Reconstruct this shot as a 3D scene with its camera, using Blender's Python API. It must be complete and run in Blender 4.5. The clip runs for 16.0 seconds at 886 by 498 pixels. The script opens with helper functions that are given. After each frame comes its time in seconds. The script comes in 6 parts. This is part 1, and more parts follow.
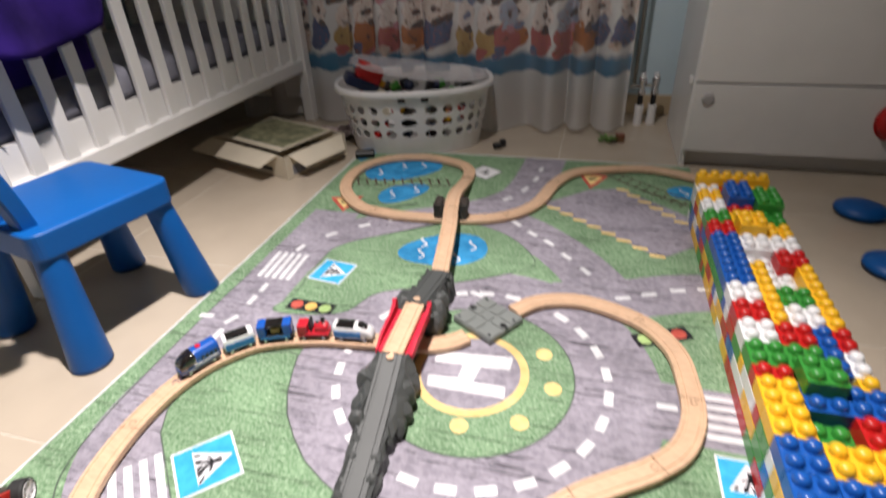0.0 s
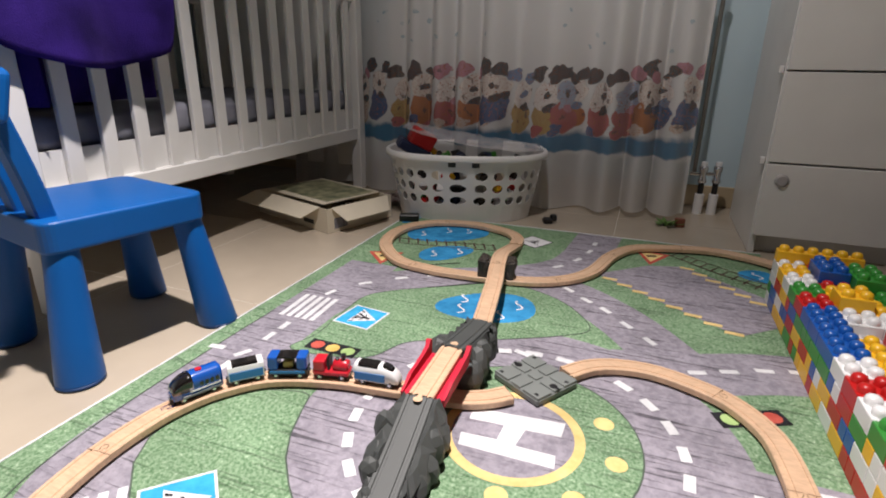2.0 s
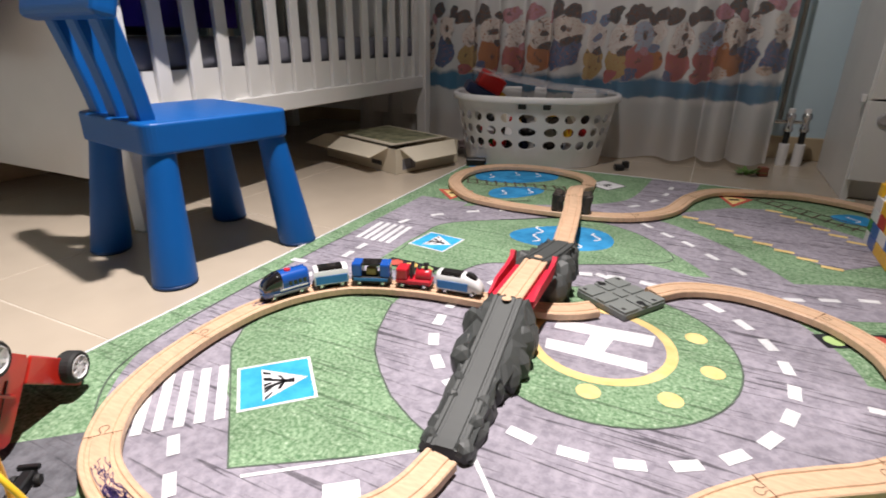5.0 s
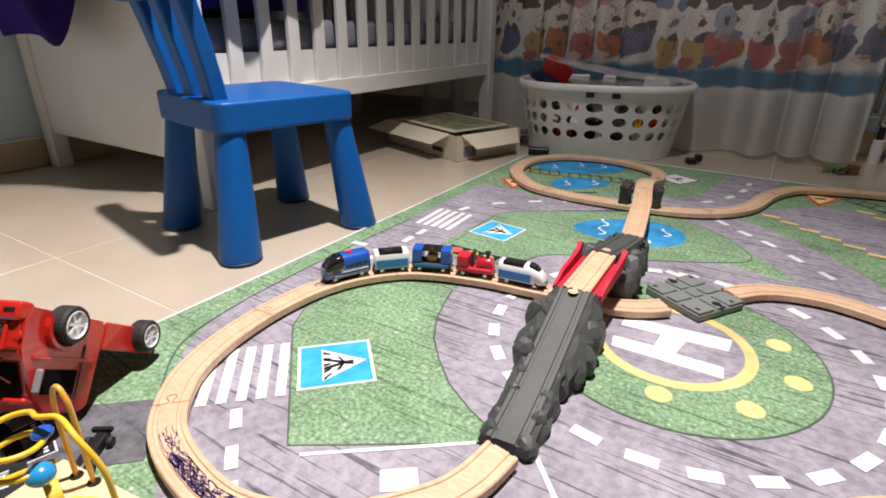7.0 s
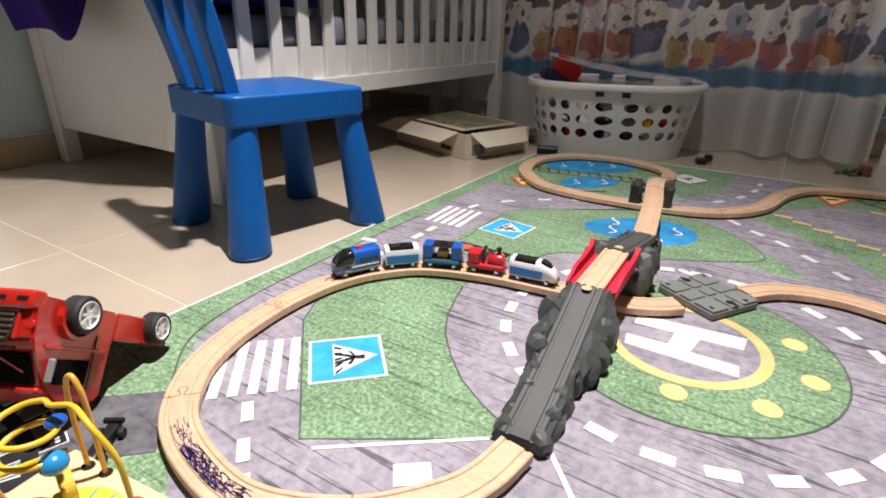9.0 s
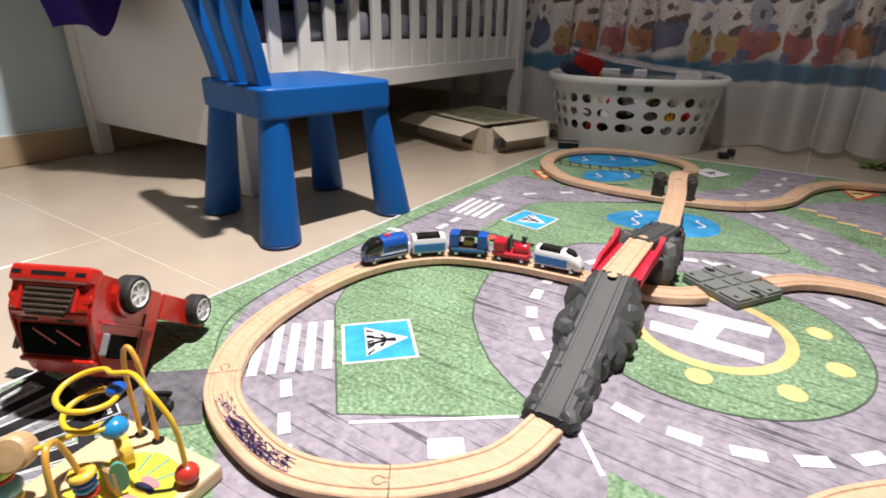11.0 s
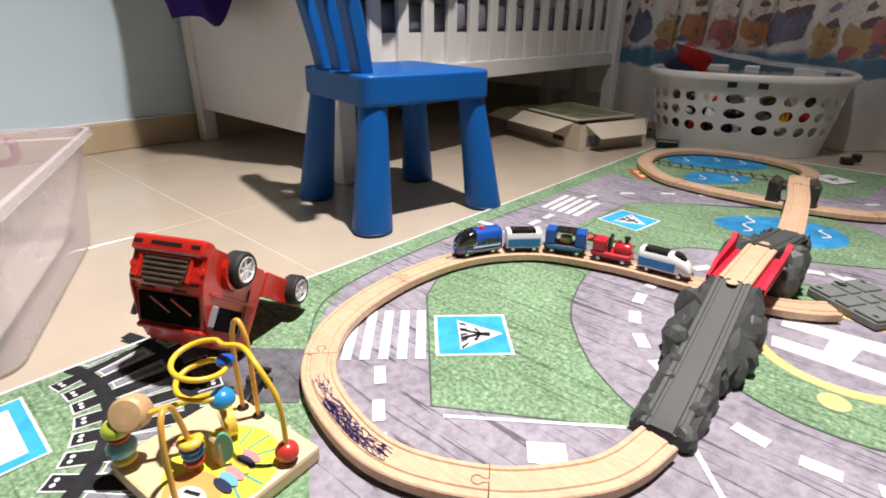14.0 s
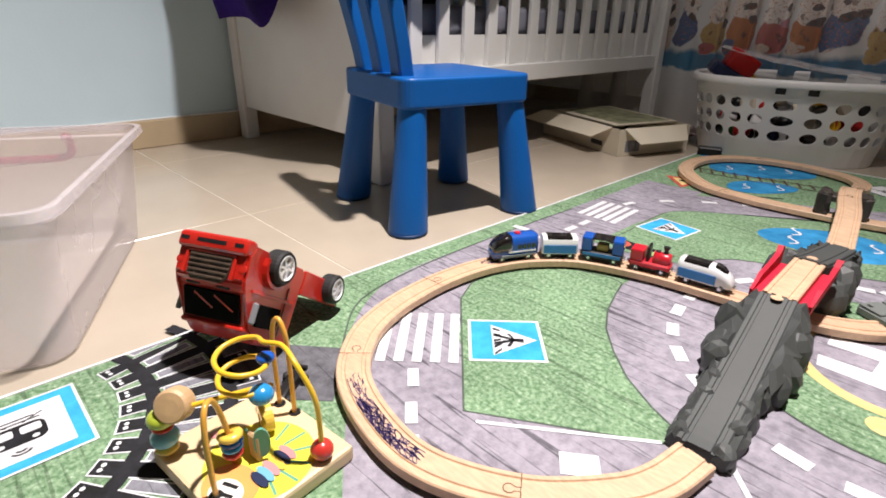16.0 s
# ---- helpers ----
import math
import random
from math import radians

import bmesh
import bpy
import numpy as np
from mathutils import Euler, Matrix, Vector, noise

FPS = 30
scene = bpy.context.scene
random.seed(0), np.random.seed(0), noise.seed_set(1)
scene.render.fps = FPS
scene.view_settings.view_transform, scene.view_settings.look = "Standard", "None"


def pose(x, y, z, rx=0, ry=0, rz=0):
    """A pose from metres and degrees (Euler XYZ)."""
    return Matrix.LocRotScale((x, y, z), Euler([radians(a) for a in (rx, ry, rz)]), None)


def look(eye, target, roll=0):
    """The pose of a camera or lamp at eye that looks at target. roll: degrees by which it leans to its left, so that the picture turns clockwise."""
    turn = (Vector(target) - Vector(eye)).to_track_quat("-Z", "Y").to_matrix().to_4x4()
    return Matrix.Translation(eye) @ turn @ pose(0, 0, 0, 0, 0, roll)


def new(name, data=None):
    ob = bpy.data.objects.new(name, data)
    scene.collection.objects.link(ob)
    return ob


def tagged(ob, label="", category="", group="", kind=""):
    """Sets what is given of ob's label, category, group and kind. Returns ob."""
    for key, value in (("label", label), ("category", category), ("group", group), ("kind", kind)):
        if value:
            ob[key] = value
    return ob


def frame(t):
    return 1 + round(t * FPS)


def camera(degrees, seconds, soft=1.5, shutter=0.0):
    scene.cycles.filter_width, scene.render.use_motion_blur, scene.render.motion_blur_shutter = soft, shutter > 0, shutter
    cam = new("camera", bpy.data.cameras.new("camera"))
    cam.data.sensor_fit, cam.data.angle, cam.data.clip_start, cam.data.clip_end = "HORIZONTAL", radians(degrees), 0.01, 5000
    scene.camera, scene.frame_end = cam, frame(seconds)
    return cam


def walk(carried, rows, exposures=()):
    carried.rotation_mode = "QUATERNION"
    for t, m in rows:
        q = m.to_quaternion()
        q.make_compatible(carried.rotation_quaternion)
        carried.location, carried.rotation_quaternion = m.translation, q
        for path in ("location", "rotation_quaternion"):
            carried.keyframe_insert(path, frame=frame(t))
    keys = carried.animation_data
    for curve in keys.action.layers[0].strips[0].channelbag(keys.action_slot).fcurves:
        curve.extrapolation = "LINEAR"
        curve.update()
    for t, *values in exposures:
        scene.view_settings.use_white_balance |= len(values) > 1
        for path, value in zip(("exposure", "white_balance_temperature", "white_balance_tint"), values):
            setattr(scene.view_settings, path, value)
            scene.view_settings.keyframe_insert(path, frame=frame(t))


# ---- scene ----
cam = camera(79.3, 16.0, 1.8, 0.5)
PATH = [
    (0, (0.886, -0.391, 0.77), (0.399, 1.255, -0.257), -2.7),
    (0.5, (0.862, -0.371, 0.753), (0.284, 1.398, 0.02), -0.8),
    (1, (0.853, -0.354, 0.693), (0.222, 1.434, 0.056), 0.3),
    (1.5, (0.845, -0.341, 0.63), (0.191, 1.435, -0.018), 0.7),
    (2, (0.846, -0.342, 0.58), (0.187, 1.428, -0.08), 0.8),
    (2.5, (0.832, -0.35, 0.539), (0.173, 1.406, -0.155), 0.9),
    (3, (0.829, -0.368, 0.501), (0.159, 1.376, -0.215), 0.7),
    (3.5, (0.837, -0.387, 0.482), (0.146, 1.343, -0.245), 0.6),
    (4, (0.835, -0.388, 0.481), (0.111, 1.329, -0.246), 0.5),
    (4.5, (0.823, -0.39, 0.471), (0.062, 1.308, -0.263), 0.5),
    (5, (0.797, -0.397, 0.461), (-0.011, 1.275, -0.281), 0.5),
    (5.2, (0.792, -0.394, 0.457), (-0.053, 1.257, -0.291), 0.5),
    (7.3, (0.766, -0.389, 0.442), (-0.209, 1.177, -0.331), 0.7),
    (7.5, (0.762, -0.39, 0.436), (-0.214, 1.182, -0.323), 0.9),
    (8, (0.761, -0.391, 0.437), (-0.218, 1.176, -0.326), 1.0),
    (8.5, (0.761, -0.391, 0.436), (-0.222, 1.173, -0.331), 1.0),
    (10.8, (0.761, -0.425, 0.438), (-0.248, 1.107, -0.359), 1.0),
    (11, (0.758, -0.427, 0.43), (-0.272, 1.098, -0.353), 0.7),
    (11.5, (0.75, -0.427, 0.426), (-0.316, 1.073, -0.359), 0.6),
    (12, (0.744, -0.427, 0.418), (-0.352, 1.049, -0.368), 0.6),
    (12.5, (0.734, -0.429, 0.413), (-0.395, 1.022, -0.374), 0.6),
    (13, (0.724, -0.431, 0.413), (-0.441, 0.991, -0.375), 0.5),
    (13.5, (0.716, -0.432, 0.41), (-0.486, 0.959, -0.379), 0.6),
    (14, (0.714, -0.433, 0.409), (-0.526, 0.924, -0.381), 0.6),
    (14.5, (0.71, -0.435, 0.409), (-0.564, 0.889, -0.381), 0.5),
    (15, (0.71, -0.436, 0.413), (-0.587, 0.866, -0.377), 0.7),
    (15.5, (0.709, -0.438, 0.414), (-0.603, 0.849, -0.375), 0.9),
    (16, (0.708, -0.438, 0.415), (-0.613, 0.838, -0.376), 1.0),
]
EXPO = [(0, -0.11), (0.5, -0.2), (1.5, -0.22), (2.2, -0.21), (3.2, -0.12), (5.0, -0.12), (8.0, -0.15), (12.5, -0.09), (16, -0.11)]
walk(cam, [(t, look(eye, target, roll)) for t, eye, target, roll in PATH], EXPO)

# world: a dim evening room, lit by an unseen ceiling lamp and an added fill
world = bpy.data.worlds.new("world")
scene.world = world
world.use_nodes = True
world.node_tree.nodes["Background"].inputs[0].default_value = (0.002, 0.0025, 0.0035, 1)
world.node_tree.nodes["Background"].inputs[1].default_value = 1.0
# first head inferred from shadows; second added to brighten curtain and dresser
HEADS = (((0.52, 0.27, 2.35), (0.30, -0.56, 0.0), 570.0, 106), ((0.52, 0.55, 2.35), (0.80, 2.05, 0.55), 78.0, 88))
for eye, aim, watts, cone in HEADS:
    bulb = bpy.data.lights.new("main_and_fill_spot", "SPOT")
    bulb.energy, bulb.color, bulb.shadow_soft_size = watts, (1.0, 0.922, 0.905), 0.04
    bulb.spot_size, bulb.spot_blend = radians(cone), 1.0
    new("main_and_fill_spot", bulb).matrix_basis = look(eye, aim)


# ---- materials ----
def mat_new(name, color, rough=0.5, metal=0.0, vary=0.12, scale=8.0, bump=0.0, bump_scale=60.0, coat=0.0, spec=0.5, dark=None, trans=0.0):
    m = bpy.data.materials.new(name)
    m.use_nodes = True
    nt = m.node_tree
    b = nt.nodes["Principled BSDF"]
    b.inputs["Roughness"].default_value, b.inputs["Metallic"].default_value = rough, metal
    b.inputs["Coat Weight"].default_value, b.inputs["Specular IOR Level"].default_value = coat, spec
    b.inputs["Transmission Weight"].default_value = trans
    tc = nt.nodes.new("ShaderNodeTexCoord")
    n1 = nt.nodes.new("ShaderNodeTexNoise")
    n1.inputs["Scale"].default_value, n1.inputs["Detail"].default_value = scale, 6
    nt.links.new(tc.outputs["Object"], n1.inputs["Vector"])
    ramp = nt.nodes.new("ShaderNodeValToRGB")
    c = Vector(color)
    d = Vector(dark) if dark else c * (1 - vary * 2)
    ramp.color_ramp.elements[0].position, ramp.color_ramp.elements[1].position = 0.3, 0.7
    ramp.color_ramp.elements[0].color, ramp.color_ramp.elements[1].color = (*d, 1), (*c, 1)
    nt.links.new(n1.outputs["Fac"], ramp.inputs["Fac"])
    nt.links.new(ramp.outputs["Color"], b.inputs["Base Color"])
    if bump:
        n2 = nt.nodes.new("ShaderNodeTexNoise")
        n2.inputs["Scale"].default_value, n2.inputs["Detail"].default_value = bump_scale, 4
        nt.links.new(tc.outputs["Object"], n2.inputs["Vector"])
        bp = nt.nodes.new("ShaderNodeBump")
        bp.inputs["Strength"].default_value, bp.inputs["Distance"].default_value = bump, 0.002
        nt.links.new(n2.outputs["Fac"], bp.inputs["Height"])
        nt.links.new(bp.outputs["Normal"], b.inputs["Normal"])
    return m


def print_mat(name, color, dark, fine, stretch=(1, 1, 1), turn=0.0, streak=0.0, light=None):
    """Printed velour: two noises, one fine like pile, and optional dark streaks; lies in world coordinates."""
    m = bpy.data.materials.new(name)
    m.use_nodes = True
    nt, L = m.node_tree, m.node_tree.links
    b = nt.nodes["Principled BSDF"]
    b.inputs["Roughness"].default_value = 0.9
    b.inputs["Specular IOR Level"].default_value = 0.04
    b.inputs["Sheen Weight"].default_value = 0.0
    tc = nt.nodes.new("ShaderNodeTexCoord")
    mp = nt.nodes.new("ShaderNodeMapping")
    mp.inputs["Scale"].default_value, mp.inputs["Rotation"].default_value = stretch, (0, 0, radians(turn))
    L.new(tc.outputs["Object"], mp.inputs["Vector"])
    n1 = nt.nodes.new("ShaderNodeTexNoise")
    n1.inputs["Scale"].default_value, n1.inputs["Detail"].default_value, n1.inputs["Roughness"].default_value = fine, 5, 0.65
    L.new(mp.outputs["Vector"], n1.inputs["Vector"])
    ramp = nt.nodes.new("ShaderNodeValToRGB")
    ramp.color_ramp.elements[0].position, ramp.color_ramp.elements[1].position = 0.36, 0.62
    ramp.color_ramp.elements[0].color, ramp.color_ramp.elements[1].color = (*dark, 1), (*color, 1)
    if light:
        e = ramp.color_ramp.elements.new(0.72)
        e.color = (*light, 1)
    L.new(n1.outputs["Fac"], ramp.inputs["Fac"])
    n2 = nt.nodes.new("ShaderNodeTexNoise")
    n2.inputs["Scale"].default_value, n2.inputs["Detail"].default_value = 7.0, 4
    L.new(tc.outputs["Object"], n2.inputs["Vector"])
    r2 = nt.nodes.new("ShaderNodeMapRange")
    r2.inputs["From Min"].default_value, r2.inputs["From Max"].default_value = 0.3, 0.7
    r2.inputs["To Min"].default_value, r2.inputs["To Max"].default_value = 0.78, 1.12
    L.new(n2.outputs["Fac"], r2.inputs["Value"])
    mul = nt.nodes.new("ShaderNodeVectorMath")
    mul.operation = "SCALE"
    L.new(ramp.outputs["Color"], mul.inputs[0])
    L.new(r2.outputs["Result"], mul.inputs["Scale"])
    out = mul.outputs["Vector"]
    if streak:
        mp2 = nt.nodes.new("ShaderNodeMapping")
        mp2.inputs["Scale"].default_value, mp2.inputs["Rotation"].default_value = (4.0, 88.0, 1), (0, 0, radians(-38))
        L.new(tc.outputs["Object"], mp2.inputs["Vector"])
        n3 = nt.nodes.new("ShaderNodeTexNoise")
        n3.inputs["Scale"].default_value, n3.inputs["Detail"].default_value, n3.inputs["Distortion"].default_value = 1.6, 7, 0.8
        L.new(mp2.outputs["Vector"], n3.inputs["Vector"])
        r3 = nt.nodes.new("ShaderNodeValToRGB")
        r3.color_ramp.elements[0].position, r3.color_ramp.elements[1].position = 0.365, 0.415
        k = 1 - streak
        r3.color_ramp.elements[0].color, r3.color_ramp.elements[1].color = (k, k, k, 1), (1, 1, 1, 1)
        L.new(n3.outputs["Fac"], r3.inputs["Fac"])
        mm = nt.nodes.new("ShaderNodeVectorMath")
        mm.operation = "MULTIPLY"
        L.new(out, mm.inputs[0])
        L.new(r3.outputs["Color"], mm.inputs[1])
        out = mm.outputs["Vector"]
    L.new(out, b.inputs["Base Color"])
    n4 = nt.nodes.new("ShaderNodeTexNoise")
    n4.inputs["Scale"].default_value = 420
    L.new(tc.outputs["Object"], n4.inputs["Vector"])
    bp = nt.nodes.new("ShaderNodeBump")
    bp.inputs["Strength"].default_value, bp.inputs["Distance"].default_value = 0.35, 0.001
    L.new(n4.outputs["Fac"], bp.inputs["Height"])
    L.new(bp.outputs["Normal"], b.inputs["Normal"])
    return m


M_GRASS = print_mat("grass_print", (0.275, 0.395, 0.25), (0.10, 0.19, 0.095), 180, streak=0.40, light=(0.50, 0.595, 0.455))
M_ROAD = print_mat("road_print", (0.345, 0.32, 0.365), (0.235, 0.217, 0.255), 75, streak=0.60)
M_PWHITE = print_mat("white_print", (0.74, 0.74, 0.755), (0.64, 0.64, 0.66), 60)
M_PYEL = print_mat("yellow_print", (0.78, 0.59, 0.26), (0.68, 0.50, 0.20), 40)
M_PBLUE = print_mat("blue_print", (0.06, 0.42, 0.72), (0.04, 0.33, 0.60), 40)
M_WATER = print_mat("water_print", (0.05, 0.30, 0.58), (0.03, 0.2, 0.42), 25)
M_PBLACK = print_mat("black_print", (0.03, 0.03, 0.035), (0.02, 0.02, 0.02), 40)
M_PBROWN = print_mat("brown_print", (0.13, 0.10, 0.08), (0.07, 0.05, 0.04), 60)
M_PRED = print_mat("red_print", (0.56, 0.12, 0.09), (0.46, 0.08, 0.06), 40)
M_PGREEN = print_mat("green_print", (0.42, 0.58, 0.24), (0.35, 0.5, 0.19), 40)
M_PORANGE = print_mat("orange_print", (0.74, 0.50, 0.16), (0.64, 0.42, 0.12), 40)
M_PGREY = print_mat("grey_print", (0.24, 0.24, 0.27), (0.16, 0.16, 0.18), 60, streak=0.4)
M_PYARD = print_mat("yard_print", (0.15, 0.15, 0.165), (0.09, 0.09, 0.10), 60, streak=0.4)
M_PLINE = print_mat("outline_print", (0.1, 0.13, 0.1), (0.08, 0.1, 0.08), 40)
M_BLUE = mat_new("blue_plastic", (0.002, 0.088, 0.33), 0.42, spec=0.32, vary=0.05, bump=0.06, bump_scale=500)
M_NAVYPAD = mat_new("chair_foot_blue", (0.002, 0.035, 0.13), 0.5, vary=0.05)
M_WHITE = mat_new("white_lacquer", (0.76, 0.75, 0.73), 0.35, vary=0.03, bump=0.02)
M_WPLAST = mat_new("white_plastic", (0.74, 0.73, 0.72), 0.4, vary=0.03)
M_WALL = mat_new("blue_wall_paint", (0.55, 0.68, 0.74), 0.7, vary=0.04, scale=3, bump=0.15, bump_scale=140)
# dark colour for the two unseen walls, chosen to weaken bounced light
M_DIMWALL = mat_new("unseen_wall_dark_paint", (0.16, 0.13, 0.11), 0.7, vary=0.04, scale=3, bump=0.15, bump_scale=140)
M_CEIL = mat_new("white_ceiling_paint", (0.6, 0.6, 0.58), 0.8, vary=0.02, bump=0.1)
M_BEECH = mat_new("beech_wood", (0.655, 0.44, 0.285), 0.5, vary=0.05, scale=20, bump=0.05)
M_BLACK = mat_new("black_plastic", (0.012, 0.012, 0.013), 0.4)
M_ROCK = mat_new("grey_rock_plastic", (0.066, 0.071, 0.069), 0.55, vary=0.1, bump=0.05, bump_scale=200)
M_RED = mat_new("red_plastic", (0.50, 0.012, 0.012), 0.35, vary=0.05)
M_YELLOW = mat_new("yellow_plastic", (0.85, 0.48, 0.02), 0.35, vary=0.04)
M_GREEN = mat_new("green_plastic", (0.05, 0.28, 0.03), 0.4, vary=0.05)
M_CHROME = mat_new("chrome", (0.75, 0.75, 0.76), 0.15, metal=1.0, vary=0.02)
M_CARD = mat_new("cardboard", (0.66, 0.59, 0.46), 0.8, vary=0.06, bump=0.1)
M_SKIRT = mat_new("skirting_tile", (0.50, 0.39, 0.25), 0.4, vary=0.08, scale=6)
# near-black mottling paints the shade of folds into the fleece colour
M_PURPLE = mat_new("purple_fleece", (0.038, 0.017, 0.172), 0.95, scale=6, bump=0.8, bump_scale=300, spec=0.05, dark=(0.007, 0.004, 0.036))
M_PURPLE.node_tree.nodes["Principled BSDF"].inputs["Sheen Weight"].default_value = 0.12
M_PURPLE.node_tree.nodes["Principled BSDF"].inputs["Sheen Tint"].default_value = (0.35, 0.2, 1.0, 1)
M_GREYCLOTH = mat_new("grey_sheet", (0.27, 0.27, 0.32), 0.9, vary=0.1, scale=18, bump=0.2, bump_scale=200)


def add_grain(m, strength=0.25, stretch=(90, 900, 90)):
    """Fine stretched fibres multiplied over a plain wood colour."""
    nt = m.node_tree
    b = nt.nodes["Principled BSDF"]
    src = b.inputs["Base Color"].links[0].from_socket
    tc, mp, nz = nt.nodes.new("ShaderNodeTexCoord"), nt.nodes.new("ShaderNodeMapping"), nt.nodes.new("ShaderNodeTexNoise")
    mp.inputs["Scale"].default_value = stretch
    nz.inputs["Scale"].default_value, nz.inputs["Detail"].default_value = 1.0, 5
    nt.links.new(tc.outputs["Object"], mp.inputs[0])
    nt.links.new(mp.outputs[0], nz.inputs["Vector"])
    r = nt.nodes.new("ShaderNodeMapRange")
    r.inputs["From Min"].default_value, r.inputs["From Max"].default_value = 0.35, 0.65
    r.inputs["To Min"].default_value, r.inputs["To Max"].default_value = 1 - strength, 1.04
    nt.links.new(nz.outputs["Fac"], r.inputs["Value"])
    mul = nt.nodes.new("ShaderNodeVectorMath")
    mul.operation = "SCALE"
    nt.links.new(src, mul.inputs[0])
    nt.links.new(r.outputs["Result"], mul.inputs["Scale"])
    nt.links.new(mul.outputs["Vector"], b.inputs["Base Color"])


add_grain(M_BEECH, 0.14, (60, 240, 60))


# ---- mesh helpers ----
def mesh_ob(name, bm, material, smooth=False):
    me = bpy.data.meshes.new(name)
    bmesh.ops.recalc_face_normals(bm, faces=bm.faces)
    bm.to_mesh(me)
    bm.free()
    for p in me.polygons:
        p.use_smooth = smooth
    for mm in (material if isinstance(material, (list, tuple)) else [material]):
        me.materials.append(mm)
    return new(name, me)


def part(name, bm, material, parent, label="", smooth=False):
    ob = mesh_ob(name, bm, material, smooth)
    ob.parent = parent
    if label:
        ob["label"] = label
    return ob


def empty(name, m, label, category, group="", kind=""):
    ob = new(name)
    ob.empty_display_size = 0.05
    ob.matrix_basis = m
    return tagged(ob, label, category, group, kind)


def add_box(bm, x0, x1, y0, y1, z0, z1, bevel=0.0, seg=1):
    r = bmesh.ops.create_cube(bm, size=1)
    vs = r["verts"]
    for v in vs:
        v.co = Vector(((x0 + x1) / 2 + v.co.x * (x1 - x0), (y0 + y1) / 2 + v.co.y * (y1 - y0), (z0 + z1) / 2 + v.co.z * (z1 - z0)))
    if bevel:
        es = list({e for v in vs for e in v.link_edges})
        bmesh.ops.bevel(bm, geom=es, offset=bevel, segments=seg, affect="EDGES", profile=0.6)
    return bm


def box_bm(x0, x1, y0, y1, z0, z1, bevel=0.0, seg=1):
    return add_box(bmesh.new(), x0, x1, y0, y1, z0, z1, bevel, seg)


def add_lathe(bm, prof, seg=24, m=Matrix()):
    """Turns a profile of (radius, height) about z."""
    rings = []
    for r, z in prof:
        if r < 1e-6:
            rings.append([bm.verts.new(m @ Vector((0, 0, z)))])
        else:
            rings.append([bm.verts.new(m @ Vector((r * math.cos(2 * math.pi * i / seg), r * math.sin(2 * math.pi * i / seg), z))) for i in range(seg)])
    for a, b in zip(rings, rings[1:]):
        if len(a) == 1 and len(b) == 1:
            continue
        for i in range(seg):
            j = (i + 1) % seg
            if len(a) == 1:
                bm.faces.new((a[0], b[j], b[i]))
            elif len(b) == 1:
                bm.faces.new((a[i], a[j], b[0]))
            else:
                bm.faces.new((a[i], a[j], b[j], b[i]))
    return bm


def lathe(prof, seg=24, m=Matrix()):
    return add_lathe(bmesh.new(), prof, seg, m)


def add_prism(bm, pts, z0, z1, m=Matrix()):
    lo = [bm.verts.new(m @ Vector((x, y, z0))) for x, y in pts]
    hi = [bm.verts.new(m @ Vector((x, y, z1))) for x, y in pts]
    n = len(pts)
    bm.faces.new(lo[::-1])
    bm.faces.new(hi)
    for i in range(n):
        bm.faces.new((lo[i], lo[(i + 1) % n], hi[(i + 1) % n], hi[i]))
    return bm


def spline(pts, n=12, closed=False):
    """Catmull-Rom through a few control points."""
    P = [Vector(p) for p in pts]
    out = []
    cnt = len(P) if closed else len(P) - 1
    for i in range(cnt):
        a = P[i - 1] if (i or closed) else P[0] * 2 - P[1]
        b, c = P[i], P[(i + 1) % len(P)]
        d = P[(i + 2) % len(P)] if (closed or i + 2 < len(P)) else c * 2 - b
        for k in range(n):
            t = k / n
            out.append(0.5 * (2 * b + (c - a) * t + (2 * a - 5 * b + 4 * c - d) * t * t + (3 * b - a - 3 * c + d) * t ** 3))
    if not closed:
        out.append(P[-1].copy())
    return out


def add_sweep(bm, path, section, closed=False, caps=True, up=Vector((0, 0, 1))):
    """Sweeps a closed (across, height) section along a path of 3D points."""
    rings = []
    n = len(path)
    for i, p in enumerate(path):
        a = path[i - 1] if (i or closed) else path[0]
        b = path[(i + 1) % n] if (closed or i + 1 < n) else path[-1]
        d = (b - a).normalized()
        side = d.cross(up).normalized()
        nrm = side.cross(d).normalized()
        rings.append([bm.verts.new(p + side * s + nrm * h) for s, h in section])
    k = len(section)
    for i in range(n if closed else n - 1):
        a, b = rings[i], rings[(i + 1) % n]
        for j in range(k):
            bm.faces.new((a[j], a[(j + 1) % k], b[(j + 1) % k], b[j]))
    if caps and not closed:
        bm.faces.new(rings[0])
        bm.faces.new(rings[-1][::-1])
    return bm


def round_section(r, k=8):
    return [(r * math.cos(2 * math.pi * i / k), r * math.sin(2 * math.pi * i / k)) for i in range(k)]


# ---- the room ----
FLOOR_X0, FLOOR_X1, FLOOR_Y0, FLOOR_Y1, CEIL = -1.27, 3.4, -3.0, 2.2, 2.65
TILE, TX, TY = 0.60, -0.42, 0.04


def tile_mat():
    m = mat_new("beige_floor_tile", (0.475, 0.405, 0.318), 0.2, vary=0.06, scale=5, bump=0.03, bump_scale=30)
    return m


M_TILE = tile_mat()
M_GROUT = mat_new("tile_grout", (0.64, 0.58, 0.49), 0.8)
floor = tagged(mesh_ob("floor", box_bm(FLOOR_X0 - 0.12, FLOOR_X1 + 0.12, FLOOR_Y0 - 0.12, FLOOR_Y1 + 0.12, -0.1, -0.0010), M_GROUT),
               "beige polished floor tiles with thin pale joints", "floor", kind="structure")


